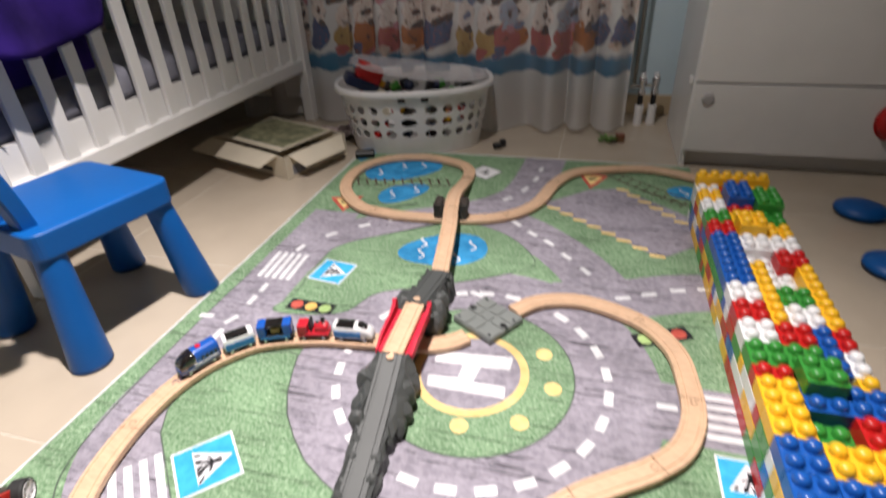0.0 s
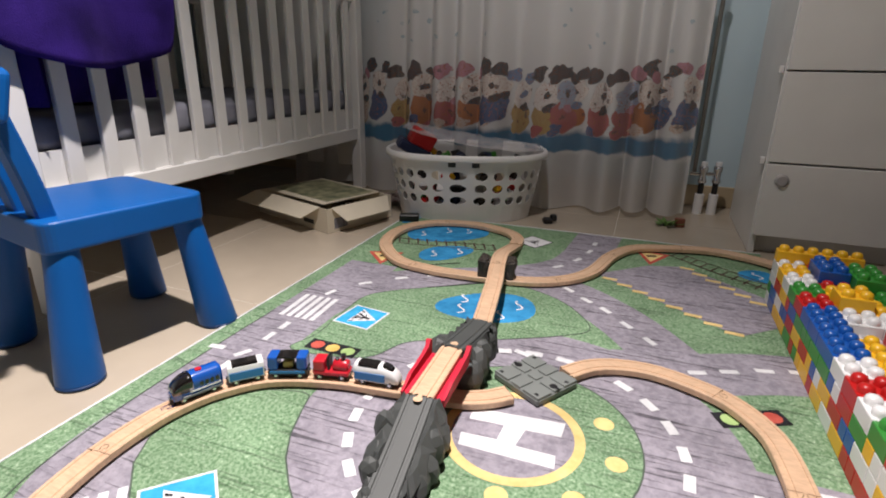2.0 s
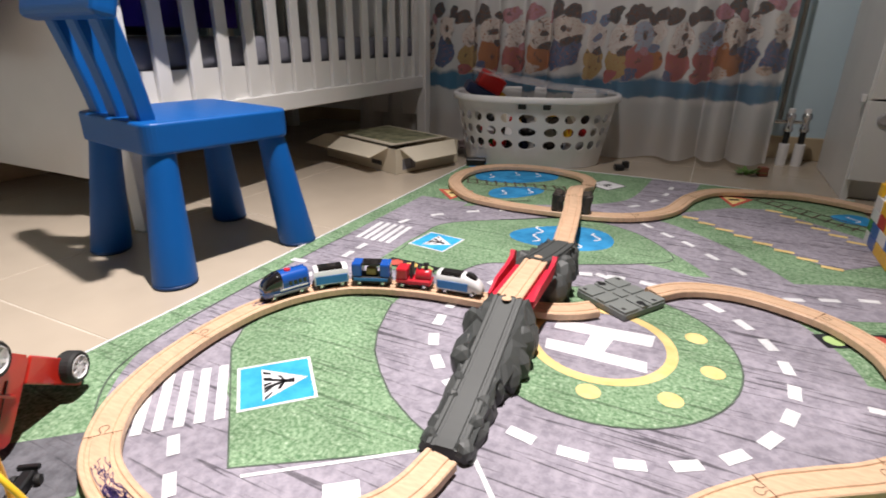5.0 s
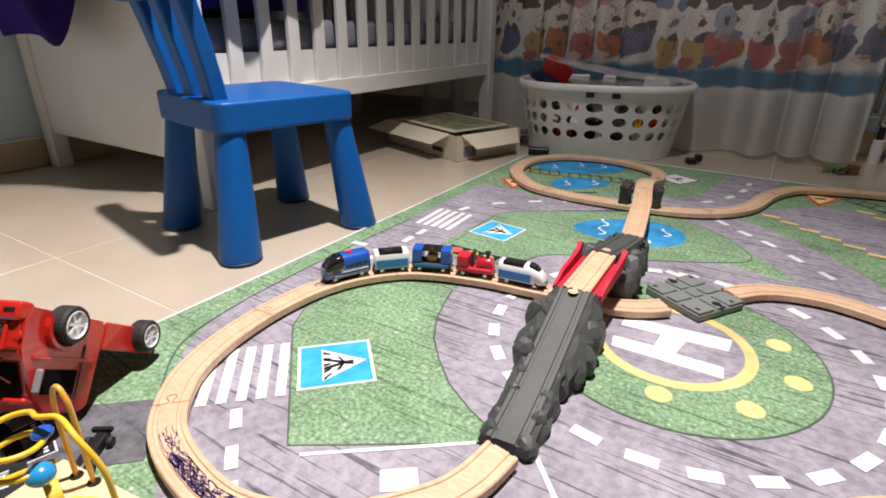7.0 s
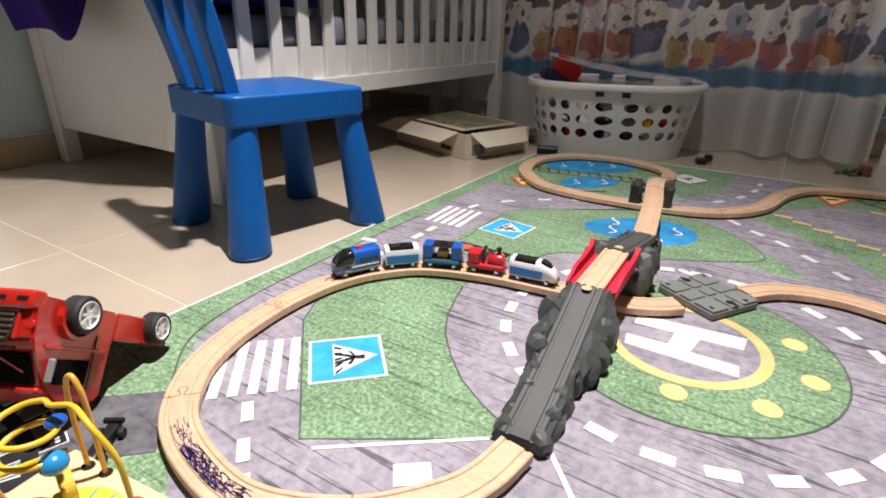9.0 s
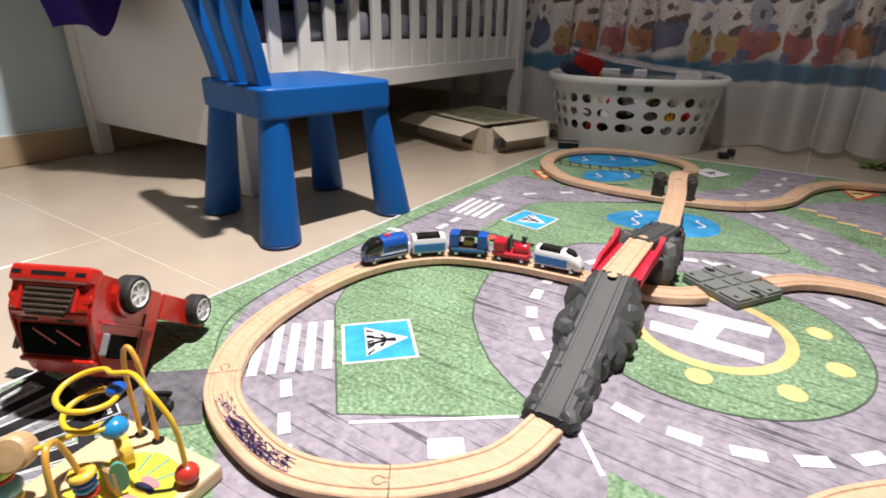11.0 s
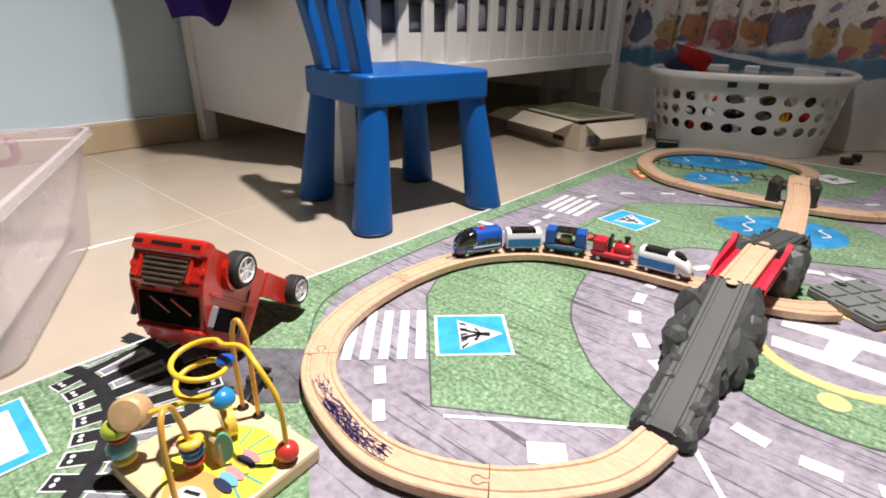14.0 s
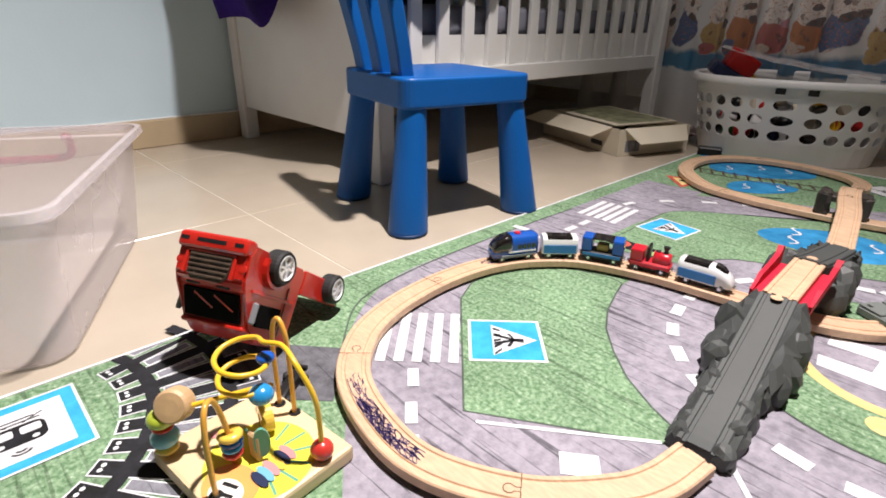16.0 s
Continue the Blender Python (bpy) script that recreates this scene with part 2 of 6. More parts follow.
def wall(name, x0, x1, y0, y1, label="pale blue painted wall", paint=M_WALL):
    return tagged(mesh_ob(name, box_bm(x0, x1, y0, y1, 0, CEIL), paint), label, "wall", kind="structure")


wall("wall_west", FLOOR_X0 - 0.12, FLOOR_X0, FLOOR_Y0 - 0.12, FLOOR_Y1 + 0.12)
# east and south are out of view, kept dark so shadows stay deep
wall("wall_east", FLOOR_X1, FLOOR_X1 + 0.12, FLOOR_Y0 - 0.12, FLOOR_Y1 + 0.12, "unseen wall, made dark to cut bounced light", M_DIMWALL)
wall("wall_north", FLOOR_X0, FLOOR_X1, FLOOR_Y1, FLOOR_Y1 + 0.12)
wall("wall_south", FLOOR_X0, FLOOR_X1, FLOOR_Y0 - 0.12, FLOOR_Y0, "unseen wall, made dark to cut bounced light", M_DIMWALL)
tagged(mesh_ob("ceiling", box_bm(FLOOR_X0 - 0.12, FLOOR_X1 + 0.12, FLOOR_Y0 - 0.12, FLOOR_Y1 + 0.12, CEIL, CEIL + 0.1), M_CEIL),
       "plain white painted ceiling", "ceiling", kind="structure")
for nm, b in (("baseboard_west", (FLOOR_X0, FLOOR_X0 + 0.012, FLOOR_Y0, FLOOR_Y1)), ("baseboard_north", (FLOOR_X0 + 0.012, FLOOR_X1, FLOOR_Y1 - 0.012, FLOOR_Y1)),
              ("baseboard_east", (FLOOR_X1 - 0.012, FLOOR_X1, FLOOR_Y0, FLOOR_Y1 - 0.012)), ("baseboard_south", (FLOOR_X0 + 0.012, FLOOR_X1 - 0.012, FLOOR_Y0, FLOOR_Y0 + 0.012))):
    tagged(mesh_ob(nm, box_bm(*b, 0.0, 0.09, 0.003), M_SKIRT), "beige tiled skirting along the wall", "baseboard", kind="structure")
tagged(mesh_ob("trim", box_bm(FLOOR_X0 + 0.0005, FLOOR_X0 + 0.010, FLOOR_Y0, FLOOR_Y1 - 0.012, 0.0902, 0.0955, 0.002), M_WHITE), "white sealant line along the skirting's top", "trim", kind="structure")


# ---- the play mat with its printed roads ----
MAT_X1, MAT_Y0, MAT_Y1 = 1.24, -0.80, 1.555
MAT_Z = 0.004
play_mat = tagged(mesh_ob("play_mat", box_bm(0, MAT_X1, MAT_Y0, MAT_Y1, 0.0005, MAT_Z, 0.001), M_GRASS),
                  "green play mat printed with grey roads and signs, on the floor", "play mat")
for bx in ((-0.003, 0.0012, MAT_Y0, MAT_Y1), (0.0012, MAT_X1, MAT_Y1 - 0.0012, MAT_Y1 + 0.003)):
    part("edge_binding", box_bm(*bx, 0.0004, MAT_Z + 0.0016, 0.0005), M_PWHITE, play_mat, "thin white cut edge of the mat")


def disc(cx, cy, r, n=64, sx=1.0, sy=1.0):
    return [(cx + r * sx * math.cos(2 * math.pi * i / n), cy + r * sy * math.sin(2 * math.pi * i / n)) for i in range(n)]


def ring(name, cx, cy, r0, r1, material, level, a0=0, a1=360, n=72, label=""):
    polys = []
    for i in range(n):
        a, b = radians(a0 + (a1 - a0) * i / n), radians(a0 + (a1 - a0) * (i + 1) / n)
        polys.append([(cx + r0 * math.cos(a), cy + r0 * math.sin(a)), (cx + r1 * math.cos(a), cy + r1 * math.sin(a)),
                      (cx + r1 * math.cos(b), cy + r1 * math.sin(b)), (cx + r0 * math.cos(b), cy + r0 * math.sin(b))])
    bm = bmesh.new()
    for p in polys:
        bm.faces.new([bm.verts.new((x, y, MAT_Z + 0.00008 * level)) for x, y in p])
    bmesh.ops.remove_doubles(bm, verts=bm.verts, dist=1e-5)
    return part(name, bm, material, play_mat, label)


def band(pts, w, n=10):
    """A road's outline from its centre line and width."""
    path = spline([(x, y, 0) for x, y in pts], n)
    left, right = [], []
    for i, p in enumerate(path):
        d = (path[min(i + 1, len(path) - 1)] - path[max(i - 1, 0)]).normalized()
        s = Vector((d.y, -d.x, 0)) * w / 2
        left.append(p - s)
        right.append(p + s)
    return [[(left[i].x, left[i].y), (right[i].x, right[i].y), (right[i + 1].x, right[i + 1].y), (left[i + 1].x, left[i + 1].y)] for i in range(len(path) - 1)]


def strip(name, polys, material, level, label=""):
    bm = bmesh.new()
    for p in polys:
        bm.faces.new([bm.verts.new((min(max(x, 0.002), MAT_X1 - 0.002), min(max(y, MAT_Y0 + 0.002), MAT_Y1 - 0.002), MAT_Z + 0.00008 * level)) for x, y in p])
    bmesh.ops.remove_doubles(bm, verts=bm.verts, dist=1e-5)
    return part(name, bm, material, play_mat, label)


def quad_at(x, y, l, w, deg):
    c, s = math.cos(radians(deg)), math.sin(radians(deg))
    return [(x + c * a - s * b, y + s * a + c * b) for a, b in ((-l / 2, -w / 2), (l / 2, -w / 2), (l / 2, w / 2), (-l / 2, w / 2))]


def outline(pts, w=0.0028, closed=True):
    """A thin dark printed line along a shape's border."""
    path = [Vector((x, y, 0)) for x, y in pts]
    n, rows = len(path), []
    bm = bmesh.new()
    for i, p in enumerate(path):
        before, after = path[i - 1] if i or closed else p, path[(i + 1) % n] if i + 1 < n or closed else p
        d = (after - before).normalized()
        rows.append([bm.verts.new((p.x + k * d.y * w / 2, p.y - k * d.x * w / 2, MAT_Z + 0.00008 * 11.4)) for k in (-1, 1)])
    for i in range(n if closed else n - 1):
        r0, r1 = rows[i], rows[(i + 1) % n]
        bm.faces.new((r0[0], r0[1], r1[1], r1[0]))
    part("printed_outline", bm, M_PLINE, play_mat, "thin dark printed outline")


def smooth_ring(pts):
    return [(p.x, p.y) for p in spline([(x, y, 0) for x, y in pts], 6, closed=True)]


HX, HY = 0.702, 0.384
# roads
strip("road", [disc(HX, HY, 0.368)], M_ROAD, 2)
strip("road", band([(0.127, 1.0), (0.125, 0.75), (0.123, 0.5), (0.123, 0.3), (0.13, 0.1), (0.20, -0.02), (0.29, -0.085), (0.42, -0.18), (0.60, -0.30), (0.80, -0.40)], 0.155), M_ROAD, 1)
strip("road", band([(0.12, 0.62), (0.16, 0.80), (0.25, 0.90), (0.40, 0.99), (0.55, 1.07), (0.66, 1.17), (0.71, 1.30), (0.74, 1.60)], 0.15), M_ROAD, 3)
strip("road", band([(0.05, 0.43), (0.24, 0.44), (0.40, 0.45), (0.55, 0.45)], 0.14), M_ROAD, 4)
strip("road", band([(0.55, 1.08), (0.70, 1.01), (0.80, 0.93), (0.88, 0.84), (0.96, 0.72)], 0.15), M_ROAD, 5)
strip("road", band([(0.85, 0.66), (1.0, 0.70), (1.13, 0.75), (1.26, 0.78)], 0.15), M_ROAD, 6)
strip("road", band([(0.95, 0.37), (1.1, 0.365), (1.26, 0.36)], 0.14), M_ROAD, 7)
strip("road", [[(0.76, 1.17), (1.10, 0.90), (1.24, 1.02), (1.24, 1.12), (1.00, 1.33), (0.90, 1.30)]], M_ROAD, 8)
strip("road", [[(0.376, -0.075), (0.52, 0.02), (0.60, 0.062), (0.66, 0.045), (0.70, -0.1), (0.62, -0.25), (0.45, -0.2)]], M_ROAD, 5)
# the grass island round the crossing sign
ISLAND_A = [(0.376, -0.08), (0.187, 0.107), (0.16, 0.16), (0.158, 0.24), (0.175, 0.295), (0.238, 0.335), (0.315, 0.357), (0.334, 0.35), (0.345, 0.31), (0.365, 0.25), (0.392, 0.20), (0.43, 0.155), (0.472, 0.115), (0.52, 0.085), (0.57, 0.062), (0.565, 0.045)]
ISLAND_B = smooth_ring([(0.215, 0.56), (0.20, 0.48), (0.36, 0.505), (0.42, 0.60), (0.55, 0.66), (0.72, 0.75), (0.78, 0.82), (0.68, 0.95), (0.52, 0.995), (0.36, 0.90), (0.23, 0.80), (0.21, 0.70)])
strip("grass_island", [ISLAND_A], M_GRASS, 9)
strip("grass_island", [ISLAND_B], M_GRASS, 10)
outline(ISLAND_A)
outline(ISLAND_B)
outline(disc(HX, HY, 0.205, 48))
outline([(p.x, p.y) for p in spline([(0.050, 0.62, 0), (0.046, 0.50, 0), (0.046, 0.30, 0), (0.054, 0.12, 0), (0.082, -0.01, 0), (0.150, -0.088, 0), (0.235, -0.150, 0)], 8)], closed=False)
# helicopter landing place
strip("landing_green", [disc(HX, HY, 0.205)], M_GRASS, 10)
ring("landing_ring", HX, HY, 0.1, 0.117, M_PYEL, 12)
strip("landing_floor", [disc(HX, HY, 0.1)], M_ROAD, 11)
strip("landing_letter", [[(0.622, 0.427), (0.624, 0.396), (0.684, 0.400), (0.682, 0.36), (0.622, 0.357), (0.627, 0.327), (0.780, 0.327), (0.777, 0.356), (0.713, 0.356), (0.72, 0.40), (0.779, 0.404), (0.780, 0.442)]], M_PWHITE, 13)
for px, py in ((0.828, 0.458), (0.852, 0.373), (0.806, 0.286), (0.711, 0.258)):
    strip("landing_lamp", [disc(HX + (px - HX) * 1.1, HY + (py - HY) * 1.1, 0.017, 20)], M_PYEL, 12.5)
for i in range(26):
    a = -90 + i * 360 / 26 + 4
    strip("lane_dash", [quad_at(HX + 0.268 * math.cos(radians(a)), HY + 0.268 * math.sin(radians(a)), 0.036, 0.017, a + 90)], M_PWHITE, 12)
# lane dashes of the straight roads
for x, y, d in ((0.051, 0.429, 5), (0.119, 0.428, 60), (0.119, 0.375, 90), (0.124, 0.508, 90), (0.124, 0.562, 90), (0.12, 0.31, 90), (0.12, 0.12, 90), (0.29, -0.082, -40), (0.338, -0.126, -40), (0.38, -0.16, -40),
                (0.121, 0.763, 75), (0.175, 0.853, 45), (0.251, 0.924, 38), (0.329, 0.975, 30), (0.415, 1.024, 28), (0.647, 1.185, 50), (0.694, 1.269, 62), (0.72, 1.36, 75), (0.729, 1.448, 82),
                (0.702, 1.021, -40), (0.755, 0.969, -42), (0.806, 0.926, -45), (0.858, 0.862, -48), (0.91, 0.80, -50), (1.127, 0.757, 12), (1.06, 0.727, 18), (1.0, 0.70, 20), (1.19, 0.775, 10), (1.072, 0.373, 0), (0.66, 0.645, -20)):
    strip("lane_dash", [quad_at(x, y, 0.036, 0.014, d)], M_PWHITE, 14)
# zebra crossings
for k in range(5):
    f = (k + 0.5) / 5
    strip("zebra_bar", [quad_at(0.182 + 0.085 * (f - 0.5) * 1.0 + 0.043, 0.02 - 0.0 + 0.085 * (f - 0.5) - 0.033, 0.125, 0.013, -46)], M_PWHITE, 14)
for k in range(5):
    f = (k + 0.5) / 5 - 0.5
    strip("zebra_bar", [quad_at(0.120 + f * 0.105, 0.668, 0.125, 0.0125, 93)], M_PWHITE, 14)
for k in range(5):
    f = (k + 0.5) / 5 - 0.5
    strip("zebra_bar", [quad_at(1.18, 0.366 + f * 0.115, 0.1, 0.0125, 0)], M_PWHITE, 14)
# thin white kerb lines
strip("kerb_line", [quad_at(0.476, -0.022, 0.198, 0.005, 38), quad_at(0.64, 0.035, 0.075, 0.006, -48)], M_PWHITE, 14)
strip("kerb_line", [quad_at(0.512, -0.052, 0.040, 0.030, 38)], M_PWHITE, 15)


def crossing_sign(cx, cy, size, deg, person=True, rim=M_PWHITE, ground=M_PBLUE):
    """A square blue sign with a white triangle and a dark figure of bars."""
    def tr(pts):
        c, s = math.cos(radians(deg)), math.sin(radians(deg))
        return [(cx + (c * x - s * y) * size, cy + (s * x + c * y) * size) for x, y in pts]
    strip("sign_rim", [tr([(-.5, -.5), (.5, -.5), (.5, .5), (-.5, .5)])], rim, 15)
    strip("sign_ground", [tr([(-.46, -.46), (.46, -.46), (.46, .46), (-.46, .46)])], ground, 16)
    if person:
        strip("sign_triangle", [tr([(-.37, -.18), (.37, -.18), (0, .42)])], M_PWHITE, 17)
        bars = [[(-.03, .12), (.05, .12), (.07, .24), (-.03, .24)], [(-.03, .14), (.03, .14), (.14, -.16), (.07, -.16)], [(-.03, .12), (.02, .10), (-.08, -.16), (-.14, -.16)],
                [(.0, .13), (.02, .08), (.16, .0), (.17, .05)], [(-.0, .13), (-.03, .09), (-.15, .02), (-.14, .07)]]
        bars += [[(-.3 + k * .15, -.16), (-.24 + k * .15, -.16), (-.2 + k * .11, -.06), (-.24 + k * .11, -.06)] for k in range(5)]
        strip("sign_figure", [tr(b) for b in bars], M_PBLACK, 18)


crossing_sign(0.313, 0.068, 0.104, -45)
crossing_sign(0.266, 0.667, 0.098, -97)
crossing_sign(0.532, 1.389, 0.095, -30, rim=M_PBLACK, ground=M_PWHITE)
crossing_sign(1.185, 0.235, 0.095, 0)


def traffic_light(cx, cy, deg, l=0.12):
    strip("signal_case", [quad_at(cx, cy, l, l * 0.34, deg)], M_PBLACK, 15)
    c, s = math.cos(radians(deg)), math.sin(radians(deg))
    for k, mm in ((-1, M_PRED), (0, M_PORANGE), (1, M_PGREEN)):
        strip("signal_lamp", [disc(cx + c * k * l * 0.31, cy + s * k * l * 0.31, l * 0.125, 20)], mm, 16)


traffic_light(0.281, 0.514, -2)
traffic_light(1.078, 0.575, 205, 0.125)
# lakes with white ripples
LAKES = (((0.53, 0.835), 0.125, 0.085, 20), ((0.22, 1.37), 0.145, 0.10, 25), ((0.29, 1.17), 0.095, 0.06, 50), ((1.2, 1.33), 0.05, 0.05, 0), ((0.03, 1.49), 0.03, 0.06, 0))
for (lx, ly), ra, rb, dg in LAKES:
    c, s = math.cos(radians(dg)), math.sin(radians(dg))
    pts = []
    for i in range(48):
        a = 2 * math.pi * i / 48
        k = 1 + 0.06 * math.sin(3 * a + lx * 9)
        u, v = ra * k * math.cos(a), rb * k * math.sin(a)
        pts.append((lx + c * u - s * v, ly + s * u + c * v))
    strip("lake", [pts], M_WATER, 11)
RIPPLES = ((0.47, 0.80), (0.57, 0.80), (0.60, 0.87), (0.46, 0.86), (0.15, 1.33), (0.22, 1.40), (0.29, 1.42), (0.26, 1.15), (0.33, 1.2), (1.2, 1.33))
for x, y in RIPPLES:
    w = [(x + 0.012 * math.sin(k * 1.1), y - 0.025 + k * 0.01) for k in range(6)]
    strip("ripple", band(w, 0.005, 3), M_PWHITE, 13)
# printed railway across the lake, hatched lines and warning triangles
for k in range(8):
    strip("hatch_bar", [quad_at(0.80 + k * 0.0415, 1.145 - k * 0.0335, 0.040, 0.015, -8)], M_PYEL, 13)
for k in range(6):
    strip("hatch_bar", [quad_at(1.01 + k * 0.032, 1.318 - k * 0.040, 0.040, 0.016, -12)], M_PYEL, 13)
strip("printed_line", [quad_at(0.408, 0.931, 0.155, 0.006, 33), quad_at(0.316, 1.069, 0.118, 0.006, 33)], M_PBLACK, 15)
for dx, dy in ((0.0, 0.0), (0.03, -0.045)):
    strip("printed_rail", band([(0.08 + dx, 1.25 + dy), (0.25 + dx, 1.27 + dy), (0.42 + dx, 1.30 + dy)], 0.005), M_PBROWN, 14)
for k in range(11):
    strip("printed_sleeper", [quad_at(0.10 + k * 0.032, 1.235 + k * 0.005, 0.055, 0.006, 115)], M_PBROWN, 14)
for k in range(9):
    strip("printed_sleeper", [quad_at(0.98 + k * 0.026, 1.44 - k * 0.025, 0.05, 0.005, 60)], M_PBROWN, 14)
strip("printed_rail", band([(0.96, 1.43), (1.08, 1.32), (1.22, 1.22)], 0.007) + band([(0.99, 1.46), (1.11, 1.36), (1.24, 1.25)], 0.005), M_PBROWN, 15)


def warning(pts):
    c = Vector((sum(p[0] for p in pts) / 3, sum(p[1] for p in pts) / 3))
    strip("warning_rim", [pts], M_PRED, 13)
    strip("warning_ground", [[tuple(c + (Vector(p) - c) * 0.66) for p in pts]], M_PYEL, 14)
    strip("warning_mark", [quad_at(c.x, c.y, 0.03, 0.015, 20)], M_PBLACK, 15)


warning([(0.858, 1.445), (0.965, 1.425), (0.905, 1.31)])
warning([(0.06, 1.09), (0.145, 1.0), (0.17, 1.12)])
# printed railway bend, grey yard and tram sign by the near corner
strip("yard", [[(0.105, -0.175), (0.177, -0.112), (0.262, -0.18), (0.19, -0.25), (0.10, -0.26), (0.06, -0.22)]], M_PYARD, 11)
RX, RY = 0.072, -0.520
ring("printed_rail", RX, RY, 0.187, 0.203, M_PBLACK, 15, 20, 112)
ring("printed_rail", RX, RY, 0.268, 0.284, M_PBLACK, 15, 20, 112)
for k in range(9):
    d = 24 + k * 10
    c, s = math.cos(radians(d)), math.sin(radians(d))
    x, y = RX + c * 0.236, RY + s * 0.236
    strip("sleeper_edge", [quad_at(x, y, 0.152, 0.0225, d)], M_PWHITE, 12)
    strip("printed_sleeper", [quad_at(x, y, 0.148, 0.0190, d)], M_PBLACK, 13)
    for e in (-0.066, 0.066):
        strip("sleeper_bolt", [disc(x + c * e - s * 0.0035, y + s * e + c * 0.0035, 0.0027, 10), disc(x + c * e + s * 0.0035, y + s * e - c * 0.0035, 0.0027, 10)], M_PWHITE, 16)
    d2 = d + 5
    c, s = math.cos(radians(d2)), math.sin(radians(d2))
    strip("gap_edge", [quad_at(RX + c * 0.2355, RY + s * 0.2355, 0.058, 0.0150, d2)], M_PWHITE, 12.5)
    strip("sleeper_gap", [quad_at(RX + c * 0.2355, RY + s * 0.2355, 0.055, 0.0120, d2)], M_PGREY, 14)


def tram_sign():
    cx, cy, size = 0.085, -0.455, 0.125
    strip("sign_rim", [quad_at(cx, cy, size, size, 0)], M_PWHITE, 15)
    strip("sign_ground", [quad_at(cx, cy, size * 0.95, size * 0.95, 0)], M_PBLUE, 16)
    strip("sign_field", [quad_at(cx, cy, size * 0.74, size * 0.74, 0)], M_PWHITE, 17)
    def rounded(ox, oy, lx, ly, r):
        pts = []
        for sx, sy, a0 in ((1, 1, 0), (-1, 1, 90), (-1, -1, 180), (1, -1, 270)):
            for k in range(5):
                t = radians(a0 + 22.5 * k)
                pts.append((cx + ox + sx * (lx / 2 - r) + r * math.cos(t), cy + oy + sy * (ly / 2 - r) + r * math.sin(t)))
        return pts
    strip("sign_figure", [rounded(0.002, 0, 0.036, 0.052, 0.010)], M_PBLACK, 18)
    for oy in (-0.0125, 0.0125):
        strip("sign_window", [rounded(-0.004, oy, 0.014, 0.019, 0.003)], M_PWHITE, 19)
        strip("sign_lamp", [disc(cx + 0.013, cy + oy * 1.2, 0.0035, 14)], M_PWHITE, 19)
    for ox, ly in ((-0.021, 0.046), (-0.027, 0.036)):
        strip("sign_bar", [quad_at(cx + ox, cy, 0.0024, ly, 0)], M_PBLACK, 18)
    for d in (28, -28):
        strip("sign_bar", [quad_at(cx - 0.024, cy + d * 0.0006, 0.0022, 0.022, d)], M_PBLACK, 18.5)
    for r0 in (0.004, 0.009):
        ring("sign_arc", cx + 0.026, cy, r0, r0 + 0.0026, M_PBLACK, 18, -55, 55, 12)


tram_sign()


# ---- wooden railway ----
RAIL_W, RAIL_H = 0.042, 0.012


def rail_section(w=RAIL_W, h=RAIL_H):
    a = w / 2
    g0, g1, d = a - 0.0115, a - 0.0060, 0.0018
    return [(-a, 0), (a, 0), (a, h - 0.0015), (a - 0.0015, h), (g1, h), (g1 - 0.001, h - d), (g0 + 0.001, h - d), (g0, h), (-g0, h), (-g0 - 0.001, h - d), (-g1 + 0.001, h - d), (-g1, h), (-a + 0.0015, h), (-a, h - 0.0015)]


def track(pts, label, cuts, n=14):
    """Lays a line of track pieces with puzzle joints along a smooth line."""
    path = spline(pts, n)
    total = len(path)
    edges = [0] + [int(total * c) for c in cuts] + [total - 1]
    for a, b in zip(edges, edges[1:]):
        seg = path[a:b + 1]
        base = seg[len(seg) // 2]
        th = empty("track_piece", pose(base.x, base.y, base.z), label, "toy track", "wooden railway")
        bm = bmesh.new()
        local = [p - base for p in seg]
        if len(local) > 2:
            d = (local[-1] - local[-2]).normalized()
            local[-1] = local[-1] - d * 0.0006
        add_sweep(bm, local, rail_section())
        part("rail_body", bm, M_BEECH, th)
        # the round tenon that plugs into the next piece
        e, d = local[-1], (local[-1] - local[-2]).normalized()
        ang = math.atan2(d.y, d.x)
        bm = bmesh.new()
        key = [(0.0, -RAIL_W / 2), (0.0, -0.0025), (0.006, -0.0025)] + [(0.011 + 0.0055 * math.cos(radians(k)), 0.0055 * math.sin(radians(k))) for k in range(-150, 151, 25)] + [(0.006, 0.0025), (0.0, 0.0025), (0.0, RAIL_W / 2)]
        place = Matrix.Translation(e) @ Matrix.Rotation(ang, 4, "Z")
        add_sweep(bm, [place @ Vector((x, y, RAIL_H + 0.0002)) for x, y in key], [(-0.0005, 0), (0.0005, 0), (0.0005, 0.0002), (-0.0005, 0.0002)])
        part("joint", bm, M_BEECHD, th, "dark seam of the puzzle joint")


M_BEECHD = mat_new("joint_seam", (0.16, 0.09, 0.045), 0.8)
WOOD = "pale beech toy train track piece lying on the play mat"
G = MAT_Z + 0.006
